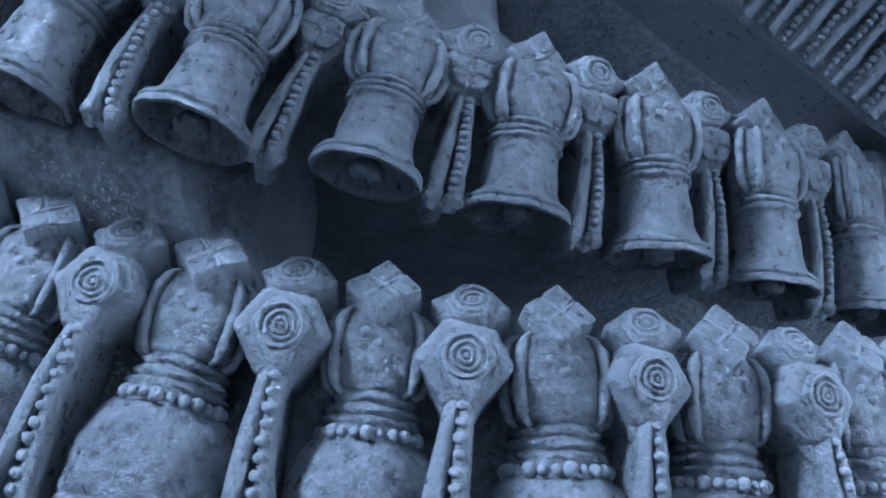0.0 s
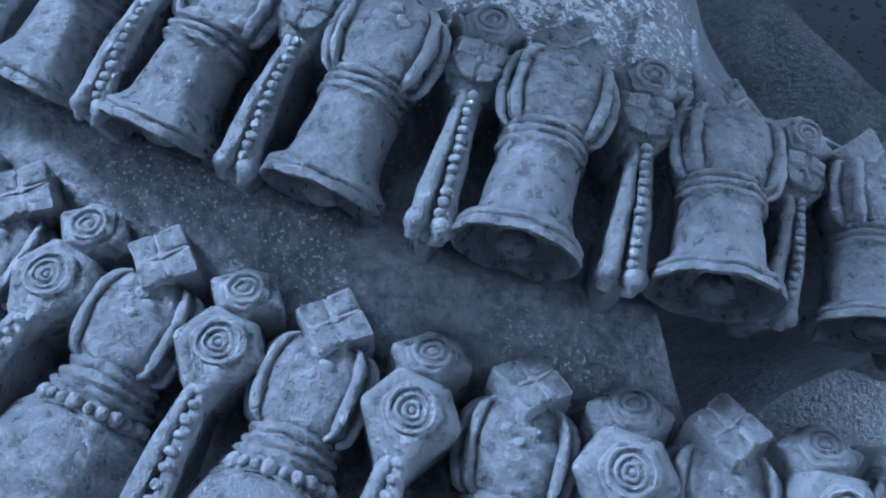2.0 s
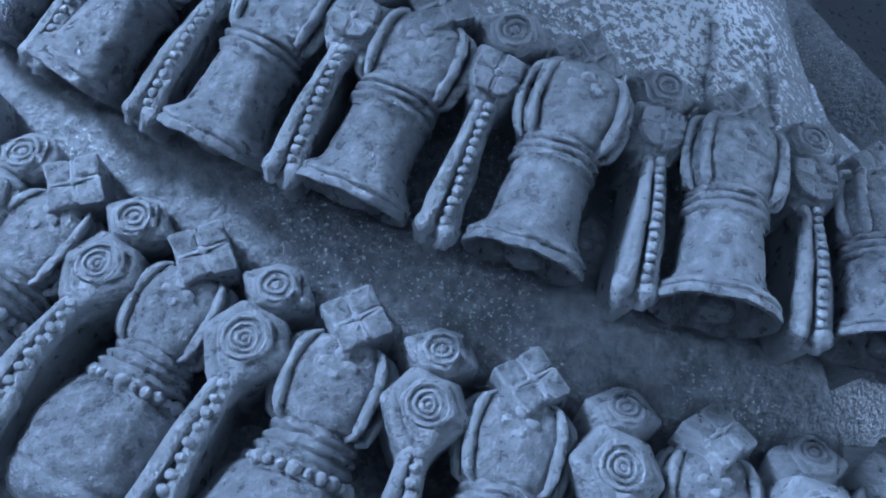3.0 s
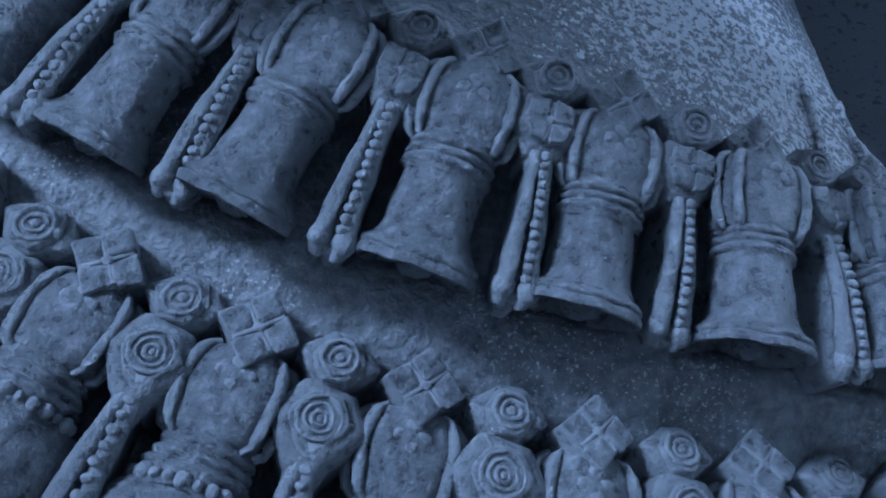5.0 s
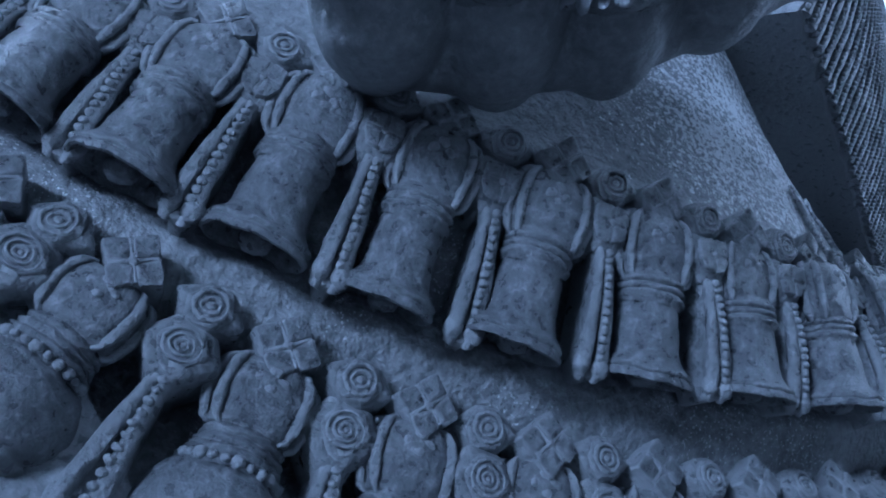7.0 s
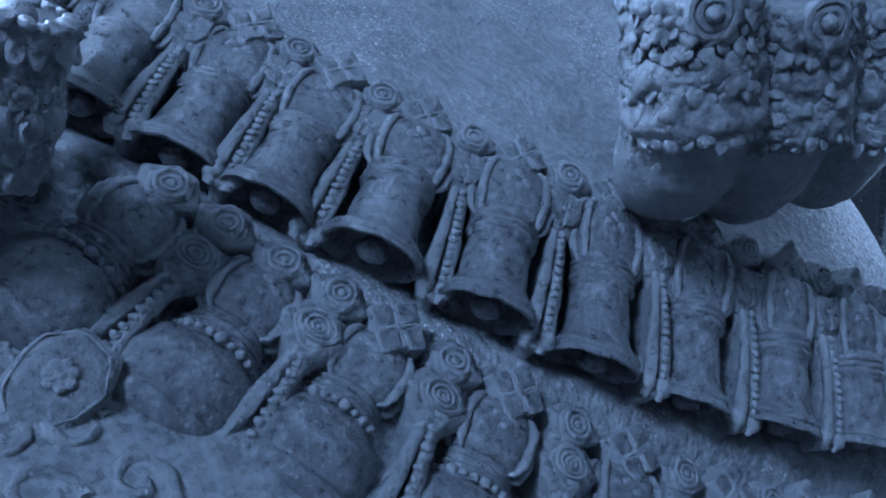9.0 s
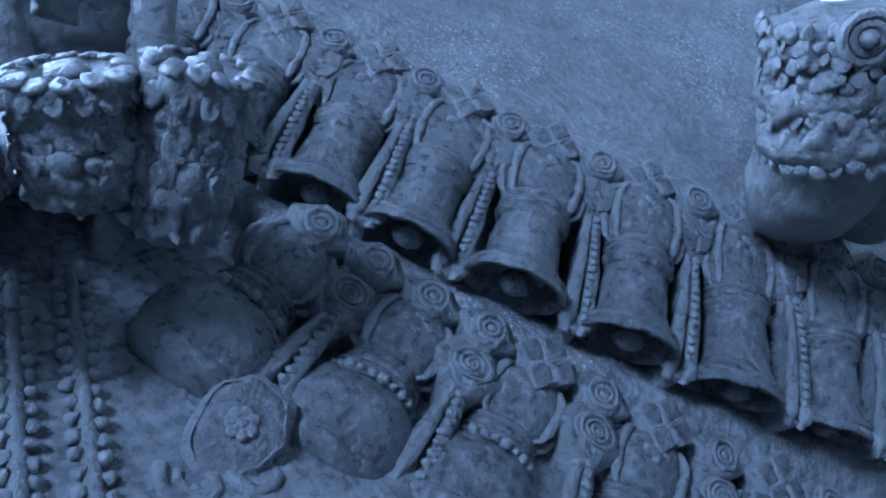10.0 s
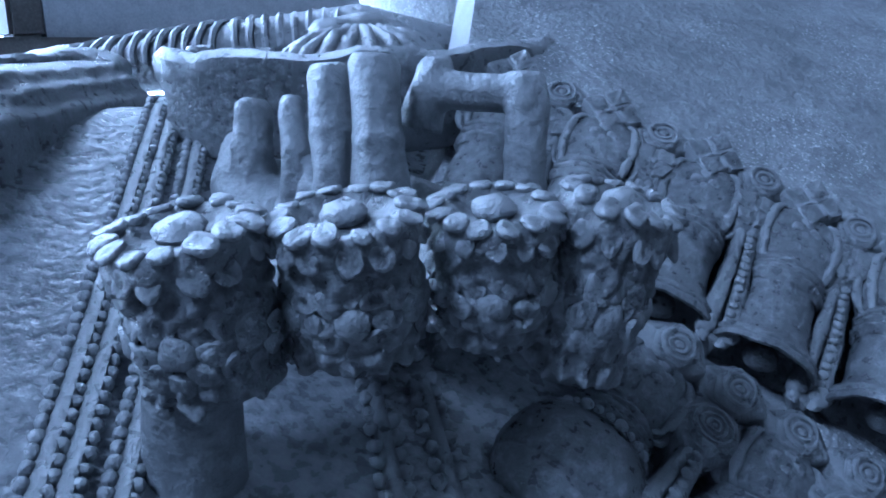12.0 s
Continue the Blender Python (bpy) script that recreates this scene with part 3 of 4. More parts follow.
bm = bmesh.new()
tube(bm, [(-.690, .622, 1.727), (-.688, .628, 1.712), (-.686, .634, 1.698), (-.683, .642, 1.672)], [.0125, .0130, .0138, .0150], 16)
tube(bm, [(-.658, .602, 1.738), (-.647, .628, 1.736), (-.636, .665, 1.730)], [.010, .011, .013], 14)
tube(bm, [(-.624, .586, 1.737), (-.616, .612, 1.736), (-.612, .655, 1.730)], [.010, .011, .013], 14)
tube(bm, [(-.594, .568, 1.734), (-.590, .600, 1.732), (-.595, .650, 1.728)], [.009, .010, .012], 14)
ball(bm, (-.618, .678, 1.728), .030, 1.3, .9, .62, 3)
rough_up(bm, .0016, 90)
rough_up(bm, .0007, 300)
tagged(remeshed(part("statue_hand", bm, FLESH), .0016), "worn soapstone hand of the statue, fingers ringed with flowers", "statue")

# the farther hand, fingers held upright
bm = bmesh.new()
for tip, base, r in (((-.6015, .7277, 1.7860), (-.608, .722, 1.740), .0088), ((-.6010, .6998, 1.7870), (-.607, .695, 1.740), .0056), ((-.6026, .6753, 1.7975), (-.608, .668, 1.740), .0076),
                     ((-.6003, .6525, 1.8000), (-.606, .646, 1.735), .0090), ((-.5753, .6488, 1.7965), (-.583, .650, 1.772), .0068), ((-.5652, .6164, 1.7915), (-.574, .612, 1.728), .0072)):
    t, b = Vector(tip), Vector(base)
    mid = t.lerp(b, .45) + Vector((-.002, -.003, 0))
    tube(bm, [b, b.lerp(mid, .6), mid, t.lerp(mid, .4), t - Vector((0, 0, r * .5)), t - Vector((0, 0, r * .1))], [r * 1.2, r * 1.12, r * .94, r * 1.0, r * .98, r * .72], 14)
    ball(bm, mid, r * 1.06, 1, 1, .8, 2)
tube(bm, [(-.582, .650, 1.786), (-.574, .634, 1.784), (-.567, .619, 1.783)], [.0072, .0070, .0068], 12)
tube(bm, [(-.600, .690, 1.745), (-.585, .655, 1.742), (-.570, .640, 1.735)], [.018, .014, .012], 14)
ball(bm, (-.588, .715, 1.742), .030, 1.0, 1.0, .5, 3)
tube(bm, [(-.598, .742, 1.768), (-.604, .734, 1.752), (-.606, .716, 1.738), (-.604, .698, 1.730)], [.010, .014, .017, .016], 14)
rough_up(bm, .0024, 80, 3)
rough_up(bm, .0010, 260, 3)
tagged(remeshed(part("statue_far_hand", bm, FLESH), .0015), "worn soapstone hand with fingers held upright", "statue")


# a carved armlet and forearm behind the far hand
bm = bmesh.new()
arm = [(-.640, 1.120, 1.790), (-.600, 1.000, 1.795), (-.560, .925, 1.803), (-.525, .862, 1.808), (-.475, .815, 1.812), (-.42, .80, 1.80)]
tube(bm, arm, [.016, .016, .015, .017, .021, .02], 20)
for k in range(26):
    u = .25 + k * .024
    i = int(u * 4.99)
    p = Vector(arm[i]).lerp(Vector(arm[i + 1]), u * 4.99 - i)
    d = (Vector(arm[i + 1]) - Vector(arm[i])).normalized()
    s = d.cross(Vector((0, 0, 1))).normalized()
    w = s.cross(d)
    tube(bm, [p + (s * math.cos(a) + w * math.sin(a)) * .0185 for a in [math.pi * j / 8 for j in range(9)]], .0022, 6)
rough_up(bm, .0012, 120)
tagged(part("statue_forearm", bm, CARVED), "ridged soapstone forearm resting behind the hands", "statue")


def armlet_thing():
    """A bowl-shaped band, open behind, round a fluted dome; scrolls lie on its rim at both ends."""
    thing = empty("scrolled_armlet", "soapstone armlet with a fluted dome between scrolling leaves", "armlet")
    centre = Vector((-.5255, .7495, 1.786))
    u, v, up = Vector((.863, -.505, 0)), Vector((-.505, -.863, 0)), Vector((0, 0, 1))
    bm = bmesh.new()
    rows = []
    for i in range(41):
        a = math.pi * (-.06 + 1.12 * i / 40)
        out = u * math.cos(a) + v * math.sin(a)
        foot = centre + u * .086 * math.cos(a) + v * .036 * math.sin(a)
        lip = .016 + .003 * math.cos(a) ** 2 + .0015 * math.sin(9 * a)
        rows.append([bm.verts.new(foot + out * o + up * z) for o, z in ((-.012, -.030), (.001, -.026), (.006, -.014), (.005, -.002), (.008, lip - .008), (.009, lip - .002), (.005, lip + .001), (-.004, lip), (-.008, lip - .007), (-.012, -.010))])
    for r0, r1 in zip(rows, rows[1:]):
        for k in range(9):
            bm.faces.new((r0[k], r0[k + 1], r1[k + 1], r1[k]))
    bmesh.ops.recalc_face_normals(bm, faces=bm.faces[:])
    rough_up(bm, .0022, 70)
    rough_up(bm, .0008, 260)
    band = part("band", bm, CARVED, thing)
    wall = band.modifiers.new("wall", "SOLIDIFY")
    wall.thickness, wall.offset = .004, -1
    bm = bmesh.new()
    ball(bm, centre + up * .004 - v * .004, 1.0, .040, .036, .024, 3)
    rough_up(bm, .002, 80)
    part("dome", bm, CARVED, thing)
    for k in range(11):
        a = math.pi * (.04 + .92 * k / 10)
        d = u * math.cos(a) * .041 + v * math.sin(a) * .036
        bm = bmesh.new()
        pts = []
        for j in range(8):
            b = radians(2 + 70 * j / 7)
            pts.append(centre + up * (.004 + .0245 * math.sin(b)) - v * .004 + d * math.cos(b))
        tube(bm, pts, [.0046 - .0003 * j for j in range(8)], 9)
        rough_up(bm, .0015, 150, k)
        part("flute", bm, CARVED, thing)
    bm = bmesh.new()
    tube(bm, [centre + up * (.0275 - .001 * abs(j - 4)) + u * .006 * (j - 4) - v * .006 for j in range(9)], [.005, .007, .008, .007, .008, .009, .007, .008, .005], 10)
    rough_up(bm, .003, 120, 2)
    part("crest", bm, CARVED, thing)
    r = random.Random(5)
    for side in (-1, 1):
        for k in range(7):
            p = centre + u * side * (.046 + .0055 * k) + v * r.uniform(-.012, .020) * (1 - k / 9) + up * (.012 + .003 * (k % 2) + .0008 * k)
            turn, size = r.uniform(0, 6), r.uniform(.0055, .0090)
            bm = bmesh.new()
            tube(bm, [p + Vector((math.cos(turn + .5 * j), math.sin(turn + .5 * j), .15)) * size * (1 - j / 20) for j in range(15)], [.0030 - .0001 * j for j in range(15)], 8)
            rough_up(bm, .0013, 170, k)
            part("scroll", bm, CARVED, thing)
    return thing


armlet_thing()


# ---- beaded strings and bands lying on the lap ----
def lap_height(x, y):
    return 1.672 + .55 * (y - .61) - .8 * max(0, y - .81) ** 1.1 - 1.1 * max(0, -.76 - x) ** 1.6 - .8 * max(0, .52 - y) ** 1.3


def lap_line(a, b, n):
    return [Vector((x, y, lap_height(x, y))) for x, y in [(a[0] + (b[0] - a[0]) * k / (n - 1), a[1] + (b[1] - a[1]) * k / (n - 1)) for k in range(n)]]


def girdle_thing():
    thing = empty("beaded_girdle", "soapstone girdle of flat bands between strings of beads", "girdle")
    for k in range(5):
        a, b = (-.765 + .0080 * k, .595), (-.585 + .0052 * k, .836 - .004 * k)
        bm = bmesh.new()
        for p in lap_line(a, b, 62):
            ball(bm, p + Vector((0, 0, .0030)), .0023, 1, 1, 1, 2)
        rough_up(bm, .0007, 260, k)
        tagged(part("bead_string", bm, CARVED, thing), kind="stuff")
        if k in (0, 1, 3):
            bm = bmesh.new()
            off = Vector((.0034, -.0016, .0018))
            tube(bm, [p + off for p in lap_line(a, b, 24)], .0030, 8, .8)
            rough_up(bm, .0004, 160, k)
            part("band", bm, CARVED, thing)
    return thing


girdle_thing()


def bead_swag_thing(a, b, n, rise=.003):
    thing = empty("bead_string_pair", "double string of worn soapstone beads on the lap", "beads", "bead strings on the lap")
    for off in (0, .0085):
        bm = bmesh.new()
        for p in lap_line((a[0] + off, a[1]), (b[0] + off, b[1]), n):
            ball(bm, p + Vector((0, 0, rise * .6)), .0026, 1, 1, .9, 2)
        rough_up(bm, .0013, 300, off * 100)
        tagged(part("bead_string", bm, CARVED, thing), kind="stuff")
    bm = bmesh.new()
    tube(bm, [p + Vector((0, 0, .001)) for p in lap_line((a[0] + .0042, a[1]), (b[0] + .0042, b[1]), 20)], .0030, 8)
    part("cord", bm, CARVED, thing)
    return thing


bead_swag_thing((-.672, .560), (-.622, .642), 17)
bead_swag_thing((-.656, .552), (-.606, .635), 17)

def leaf_pendant_thing():
    thing = empty("leaf_pendant", "broad diamond-shaped soapstone leaf ending the lower garland", "pendant")
    m = seat(lower, -.15, .006) @ Matrix.Scale(.82, 4)
    m.translation += Vector((-.602, .5524, 1.6495)) - m @ Vector((-.001, -.108, .004))
    out = [(.019, -.104), (.010, -.088), (-.008, -.086), (-.020, -.102), (-.015, -.125), (.001, -.137), (.015, -.122)]
    bm = bmesh.new()
    plate(bm, round_outline([(x, y) for x, y in out], 5, .22), -.020, .004, .003)
    rough_up(bm, .0026, 120)
    bm.transform(m)
    part("leaf", bm, CARVED, thing)
    bm = bmesh.new()
    cx, cy = -.001, -.108
    ring = [(cx + (x - cx) * .86, cy + (y - cy) * .86, .0036) for x, y in round_outline(out, 5, .22)]
    tube(bm, ring + ring[:1], .0006, 8)
    rough_up(bm, .0014, 200)
    bm.transform(m)
    part("rim", bm, CARVED, thing)
    bm = bmesh.new()
    for k in range(8):
        ball(bm, (cx + .0042 * math.cos(k * .9) * (k > 0), cy + .0042 * math.sin(k * .9) * (k > 0), .0048), .0027, 1, 1, .5, 2)
    rough_up(bm, .0008, 200)
    bm.transform(m)
    part("floret", bm, CARVED, thing)
    return thing


leaf_pendant_thing()


def scroll_thing(x, y, size, turn, seed):
    thing = empty("scroll_relief", "low soapstone scroll carved on the lap", "relief", "scroll reliefs on the lap")
    bm = bmesh.new()
    pts = []
    for k in range(26):
        a = turn + k * .36
        r = size * (1 - k / 30)
        px, py = x + r * math.cos(a), y + r * math.sin(a)
        pts.append((px, py, lap_height(px, py) - .0014))
    tube(bm, pts, [.0028 - .00005 * k for k in range(26)], 9)
    rough_up(bm, .0018, 150, seed)
    rough_up(bm, .0006, 450, seed)
    part("coil", bm, CARVED, thing)
    return thing


for k, (x, y, size) in enumerate(((-.604, .545, .010), (-.622, .553, .009), (-.600, .522, .011), (-.625, .530, .010), (-.645, .535, .009), (-.585, .500, .011), (-.615, .505, .010), (-.640, .510, .011), (-.660, .520, .009), (-.600, .575, .008))):
    scroll_thing(x, y, size, k * 1.9, k)


# thick carved band across the lap's far side
def border_thing():
    thing = empty("carved_border", "thick soapstone border carved with open scrolls", "border")
    a, b = Vector((-.735, .768, 1.790)), Vector((-.600, .882, 1.798))
    run = b - a
    bm = bmesh.new()
    side = run.cross(Vector((0, 0, 1))).normalized()
    section = ((.032, -.044), (.031, -.010), (.025, -.007), (.025, -.001), (.018, .001), (.018, .006), (.006, .008), (-.030, .009), (-.034, -.044))
    rings = [[bm.verts.new(a + run * j / 24 + side * (o + .004 * math.sin(j * .13)) + Vector((0, 0, z))) for o, z in section] for j in range(25)]
    for r0, r1 in zip(rings, rings[1:]):
        for k in range(len(section)):
            bm.faces.new((r0[k], r0[k - 1], r1[k - 1], r1[k]))
    bm.faces.new(rings[0])
    bm.faces.new(rings[-1][::-1])
    bmesh.ops.recalc_face_normals(bm, faces=bm.faces[:])
    rough_up(bm, .0020, 80)
    remeshed(part("base", bm, CARVED, thing), .0020)
    bm = bmesh.new()
    ball(bm, (-.602, .905, 1.802), .026, 1.25, .8, .52, 3)
    rough_up(bm, .004, 50, 4)
    rough_up(bm, .0012, 200, 4)
    part("end_block", bm, CARVED, thing)
    for k in range(9):
        bm = bmesh.new()
        c = a + run * (.08 + .84 * k / 8) - side * .010 + Vector((0, 0, .0105))
        tube(bm, [c + run.normalized() * (.010 - .0005 * j) * math.cos(.5 * j) + side * (.008 - .0004 * j) * math.sin(.5 * j) for j in range(16)], .0026, 7)
        rough_up(bm, .0010, 160, k)
        part("scroll", bm, CARVED, thing)
    return thing


border_thing()


# ---- the other ringed hand, seen from below ----
def leaf_ring_thing(seed=0):
    r = random.Random(seed + 40)
    thing = empty("leaf_ring", "soapstone finger ring fringed with carved leaves and a coiled knob", "ring", "leaf rings on the statue's other hand")
    bm = bmesh.new()
    lathe(bm, [(.006, .050), (.019, .046), (.023, .038), (.020, .030), (.024, .022), (.021, .014), (.025, .006), (.020, -.002), (.008, -.006)], 30, closed=True)
    bmesh.ops.rotate(bm, verts=bm.verts, cent=(0, 0, 0), matrix=Matrix.Rotation(radians(90), 3, "X"))
    for k in range(190):
        a, z = r.uniform(0, 2 * math.pi), r.uniform(.002, .046)
        ball(bm, (.0220 * math.cos(a), .0220 * math.sin(a), z), r.uniform(.0016, .0040), 1, 1, 1, 1)
    rough_up(bm, .0022, 140, seed)
    remeshed(part("drum", bm, CARVED, thing), .0014)
    for row in range(10):
        for k in range(26):
            bm = bmesh.new()
            a = 2 * math.pi * (k + .5 * row + r.uniform(-.3, .3)) / 26
            m = pose(0, 0, .001 + .0048 * row + r.uniform(-.0012, .0012), 0, 0, math.degrees(a)) @ pose(.0222, 0, 0, r.uniform(-25, 25), 76 + r.uniform(-14, 14), 0) @ Matrix.Diagonal((1.25, 1.1, .42, 1))
            bmesh.ops.create_icosphere(bm, subdivisions=2, radius=.0027 * r.uniform(.6, 1.25), matrix=m)
            rough_up(bm, .0011, 260, k + seed)
            part("leaf", bm, CARVED, thing)
    bm = bmesh.new()
    m = pose(0, -.0215, .041, 90, 0, 0)
    for rad in (.0072, .0044):
        tube(bm, [(rad * math.cos(2 * math.pi * k / 16), rad * math.sin(2 * math.pi * k / 16), .001) for k in range(17)], .0018, 7)
    ball(bm, (0, 0, .002), .0030)
    bm.transform(m)
    rough_up(bm, .0006, 200)
    part("coiled_knob", bm, CARVED, thing)
    return thing


OUT_A, OUT_B = Vector((-.378, .433, 1.704)), Vector((-.266, .348, 1.740))
bm = bmesh.new()
for k in range(5):
    p = OUT_A.lerp(OUT_B, k / 3)
    low = p + Vector((.018, .020, (-.028, -.048, -.056, -.050, -.040)[k]))
    tube(bm, [low, low.lerp(p, .35), low.lerp(p, .7), p + Vector((-.002, 0, .01)), p + Vector((-.004, 0, .05))], [.019, .026, .028, .028, .025], 18)
    ball(bm, low, .018, 1, 1, .8, 2)
tube(bm, [OUT_A.lerp(OUT_B, k / 3) + Vector((.020, .022, (-.018, -.036, -.044, -.038, -.028)[k])) for k in range(5)], .0205, 18)
tube(bm, [OUT_A + Vector((.030, .022, .02)), OUT_A.lerp(OUT_B, .5) + Vector((.030, .016, .01)), OUT_B + Vector((.050, -.010, .022))], [.032, .036, .032], 18)
rough_up(bm, .0012, 80, 5)
tagged(remeshed(part("statue_other_hand", bm, FLESH), .0024), "smooth soapstone fingers of the statue's other hand, held over the garland", "statue")
for k in range(5):
    ring = leaf_ring_thing(k)
    ring.matrix_basis = pose(*(OUT_A.lerp(OUT_B, k / 3) + Vector((-.004, -.002, (.002, -.014, -.028, -.028, -.022)[k])))) @ pose(0, 0, 0, 6, -6, -56 + 9 * k) @ Matrix.Scale(1.22, 4)


# ---- beaded sash hanging behind the garland ----
def sash_thing():
    thing = empty("pleated_drape", "broad soapstone drape carved with pleats and strings of beads", "drape")
    a, b = Vector((-.092, .386, 1.700)), Vector((.278, .411, 1.430))
    across = Vector((.50, .12, .86)).normalized()
    run = (b - a)
    out = run.cross(across).normalized()
    if out.y > 0:
        out = -out
    bm = bmesh.new()
    rows = []
    for i in range(60):
        p = a + run * i / 59
        rows.append([bm.verts.new(p + across * (.20 * k / 24) + out * (.004 * math.sin(k * 1.3) + .010 * math.sin(math.pi * k / 24) + .003 * noise.noise(Vector((i * .5, k * .3, 0))))) for k in range(25)])
    for r0, r1 in zip(rows, rows[1:]):
        for k in range(24):
            bm.faces.new((r0[k], r0[k + 1], r1[k + 1], r1[k]))
    thicken(bm, rows, -out * .09)
    part("cloth", bm, CARVED, thing)
    for k in range(34):
        bm = bmesh.new()
        base = a + run * (.02 + .96 * k / 33)
        for j in range(44):
            ball(bm, base + across * (.003 + .0036 * j) + run * (.0010 * j - .02) + out * (.006 + .010 * math.sin(math.pi * j / 44)), .0020, 1, 1, 1, 1)
        rough_up(bm, .0006, 200, k)
        tagged(part("bead_strand", bm, CARVED, thing), kind="stuff")
        bm = bmesh.new()
        tube(bm, [base + run * (.013 + .0036 * j - .02) + across * (.002 + .0124 * j) + out * (.003 + .010 * math.sin(math.pi * j / 12.5)) for j in range(13)], .0036, 7)
        rough_up(bm, .0014, 120, k)
        part("pleat", bm, CARVED, thing)
    bm = bmesh.new()
    edge = list(enumerate(((0.342, 0.368, 1.79), (0.337, 0.375, 1.716), (0.33, 0.382, 1.642), (0.317, 0.391, 1.568), (0.306, 0.4, 1.481), (0.303, 0.405, 1.42))))
    tube(bm, [glide(edge, 5 * j / 30) for j in range(31)], [.027 - .0005 * j for j in range(31)], 12, .7)
    rough_up(bm, .003, 60, 8)
    part("edge_band", bm, SMOOTH, thing)
    for k in range(26):
        bm = bmesh.new()
        ball(bm, glide(edge, .3 + 4.2 * k / 25) + Vector((-.012, -.012, 0)), .0042, 1, 1, 1.2, 1)
        rough_up(bm, .0016, 200, k)
        part("bead", bm, CARVED, thing)
    return thing


sash_thing()


# ---- surroundings ----
def box(bm, lo, hi):
    bmesh.ops.create_cube(bm, size=1, matrix=Matrix.Translation([(p + q) / 2 for p, q in zip(lo, hi)]) @ Matrix.Diagonal([q - p for p, q in zip(lo, hi)] + [1]))


bm = bmesh.new()
bmesh.ops.create_grid(bm, x_segments=4, y_segments=4, size=400)
tagged(part("ground", bm, PAVING), "grey stone paved ground", "ground", kind="structure")
bm = bmesh.new()
box(bm, (-1.2, .75, 0), (.8, 2.0, 1.25))
bmesh.ops.bevel(bm, geom=bm.edges[:], offset=.02, segments=2, affect="EDGES")
tagged(part("pedestal", bm, SMOOTH), "dark stone pedestal beneath the statue", "pedestal", kind="structure")
# the statue's flank, in shade behind sash and garland
bm = bmesh.new()
for c, r, sx, sy, sz in (((.32, .98, 1.45), .34, 1.05, 1.0, 1.0), ((.20, .92, 1.18), .30, 1.2, .9, 1.0), ((.25, 1.02, 1.75), .22, .9, .9, 1.3), ((.02, 1.02, 2.02), .26, 1.1, .9, 1.7)):
    ball(bm, c, r, sx, sy, sz, 4)
rough_up(bm, .01, 12)
tagged(part("statue_flank", bm, SMOOTH), "dark shaded soapstone flank of the statue", "statue", kind="structure")

# ---- the hall: a dark window frame, an added panel and roof ----
WHITE = stone("whitewash", (0.74, 0.74, 0.73), (0.82, 0.82, 0.81), rough=0.8, grain=0.1, pits=0.1, dust=0.0, edges=0.0)
PLASTER = stone("grey_plaster", (0.30, 0.31, 0.33), (0.44, 0.45, 0.47), rough=0.8, grain=0.2, pits=0.2, dust=0.2, edges=0.0)
TIMBER = stone("dark_timber", (0.05, 0.045, 0.04), (0.11, 0.10, 0.09), rough=0.6, grain=0.2, pits=0.2, dust=0.1, edges=0.0)


def daylight(name, strength):
    m = bpy.data.materials.new(name)
    m.use_nodes = True
    glow = m.node_tree.nodes["Principled BSDF"]
    glow.inputs["Base Color"].default_value = (0.8, 0.8, 0.8, 1)
    glow.inputs["Emission Color"].default_value = (1.0, 0.96, 0.90, 1)
    glow.inputs["Emission Strength"].default_value = strength
    return m


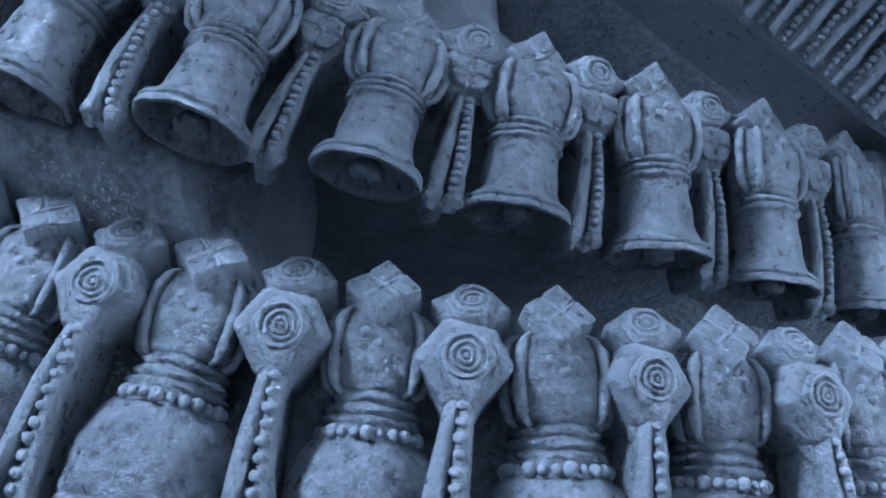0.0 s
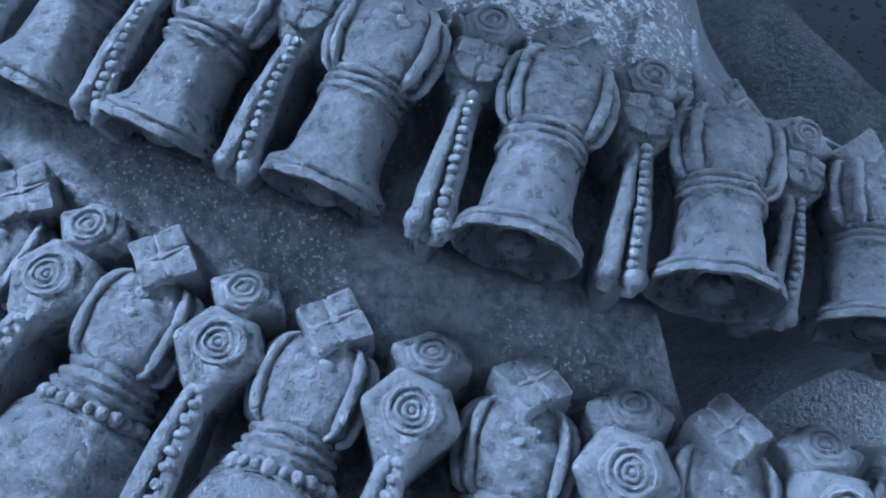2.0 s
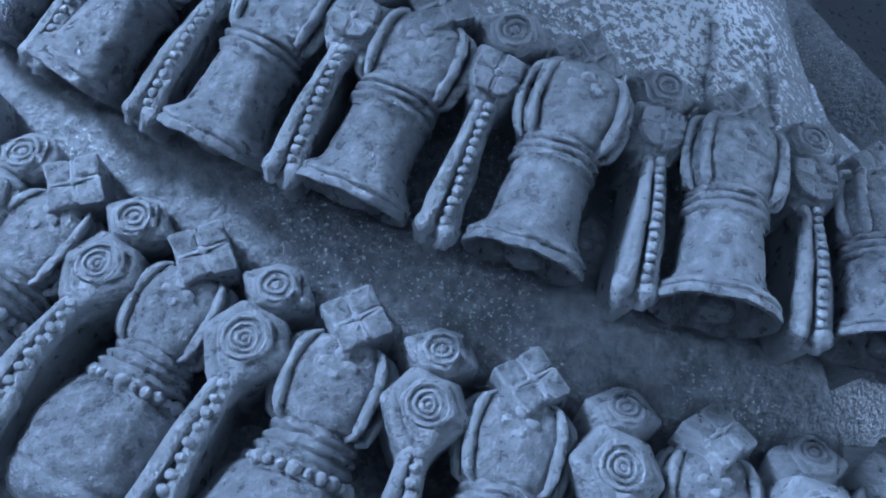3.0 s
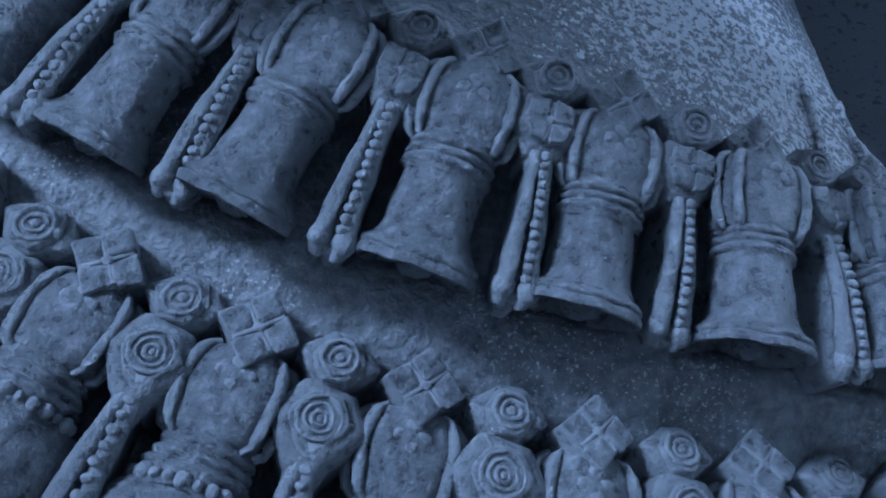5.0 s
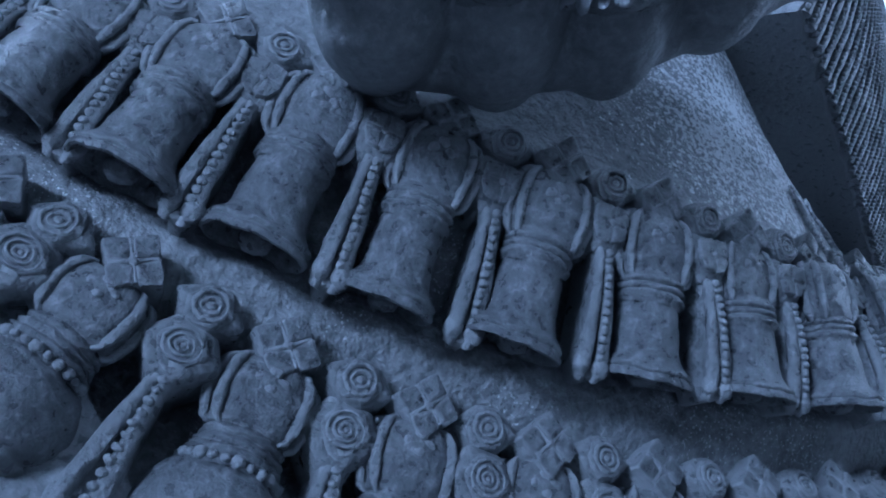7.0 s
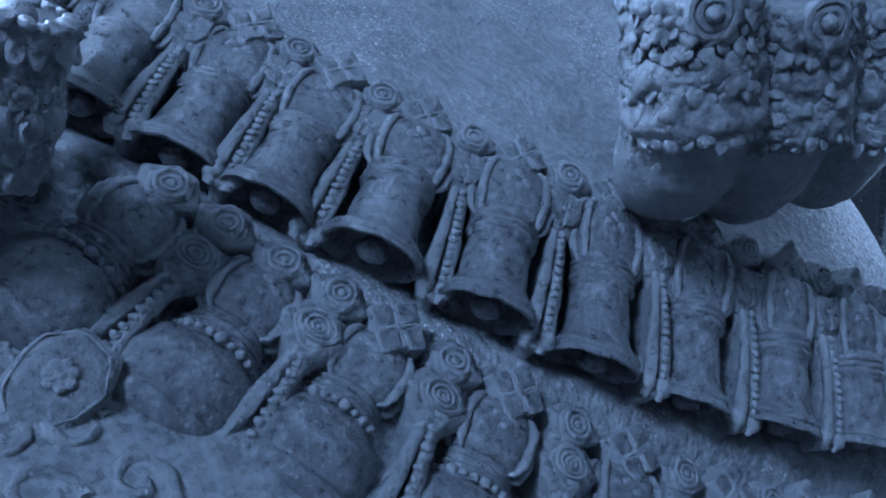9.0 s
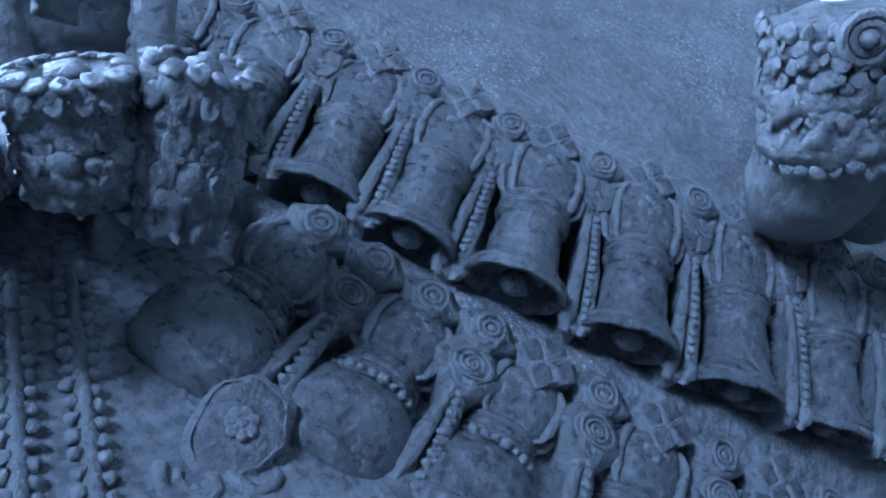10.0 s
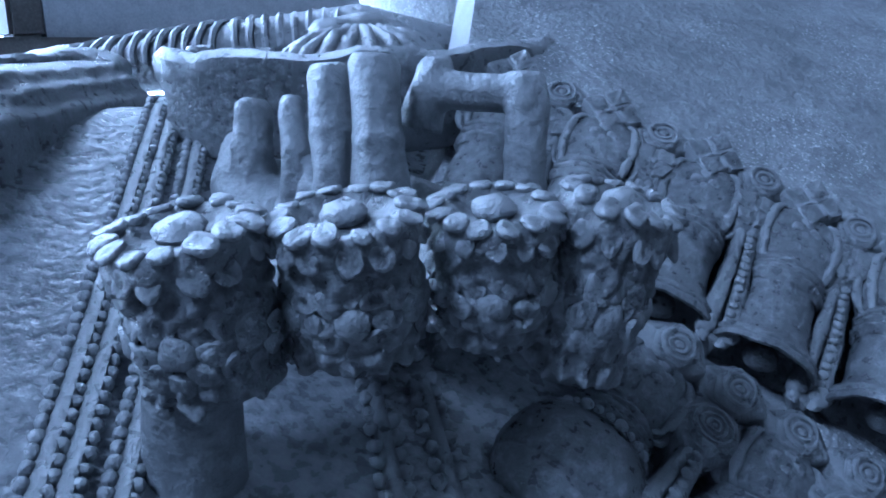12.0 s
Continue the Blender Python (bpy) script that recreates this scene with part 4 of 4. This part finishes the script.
for name, lo, hi, strength, label in (("backdrop_north", (-6.0, 7.0, .3), (4.0, 7.1, 8.0), 30.0, "hazy white daylight beyond the hall"), ("backdrop_east", (6.0, -3.0, -1.5), (6.1, 4.0, 4.0), 2.0, "hazy white daylight beyond the side opening")):
    bm = bmesh.new()
    box(bm, lo, hi)
    tagged(part(name, bm, daylight(name + "_haze", strength), smooth=False), label, "backdrop", kind="structure")
bm = bmesh.new()
box(bm, (-1.6, 2.20, 1.855), (.9, 2.34, 1.905))
box(bm, (-.205, 2.23, 1.905), (-.135, 2.31, 2.6))
box(bm, (-1.60, 2.21, 0), (-1.50, 2.33, 2.7))
box(bm, (1.10, 2.21, 0), (1.22, 2.33, 2.7))
box(bm, (-1.60, 2.215, 2.6), (1.22, 2.325, 2.72))
bmesh.ops.bevel(bm, geom=bm.edges[:], offset=.008, segments=2, affect="EDGES")
tagged(part("window_1", bm, TIMBER), "dark weathered window frame behind the statue", "window", kind="structure")


# added panel: hides the bright backdrop, stands in for a hazy background
bm = bmesh.new()
box(bm, (-.134, 2.235, 1.906), (1.099, 2.305, 2.599))
tagged(part("wall_north", bm, PLASTER, smooth=False), "grey plaster panel added to close the bright gap beside the window", "wall", kind="structure")


def lantern_thing():
    thing = empty("hanging_lantern", "pale glass lantern with a dark cap hanging by the wall", "lantern")
    at = Vector((1.02, .372, 1.53))
    bm = bmesh.new()
    lathe(bm, [(.010, .10), (.030, .09), (.055, .05), (.058, .02), (.02, .015)], 20, closed=True)
    bmesh.ops.rotate(bm, verts=bm.verts, cent=(0, 0, 0), matrix=Matrix.Rotation(radians(90), 3, "X"))
    bm.transform(Matrix.Translation(at))
    part("cap", bm, TIMBER, thing)
    bm = bmesh.new()
    lathe(bm, [(.02, .018), (.036, .012), (.040, -.06), (.034, -.085), (.01, -.09)], 20, closed=True)
    bmesh.ops.rotate(bm, verts=bm.verts, cent=(0, 0, 0), matrix=Matrix.Rotation(radians(90), 3, "X"))
    bm.transform(Matrix.Translation(at))
    part("glass", bm, WHITE, thing)
    bm = bmesh.new()
    tube(bm, [at + Vector((0, 0, .095)), at + Vector((0, 0, 1.72))], .004, 6)
    part("cord", bm, TIMBER, thing)
    return thing


lantern_thing()
# unseen roof, added to block sky light from south and east
bm = bmesh.new()
box(bm, (-4.0, -4.5, 3.25), (5.5, -1.2, 3.45))
box(bm, (.6, -1.2, 3.25), (5.5, 6.0, 3.45))
tagged(part("ceiling", bm, WHITE, smooth=False), "unseen pale roof slabs added to close off part of the sky", "ceiling", kind="structure")
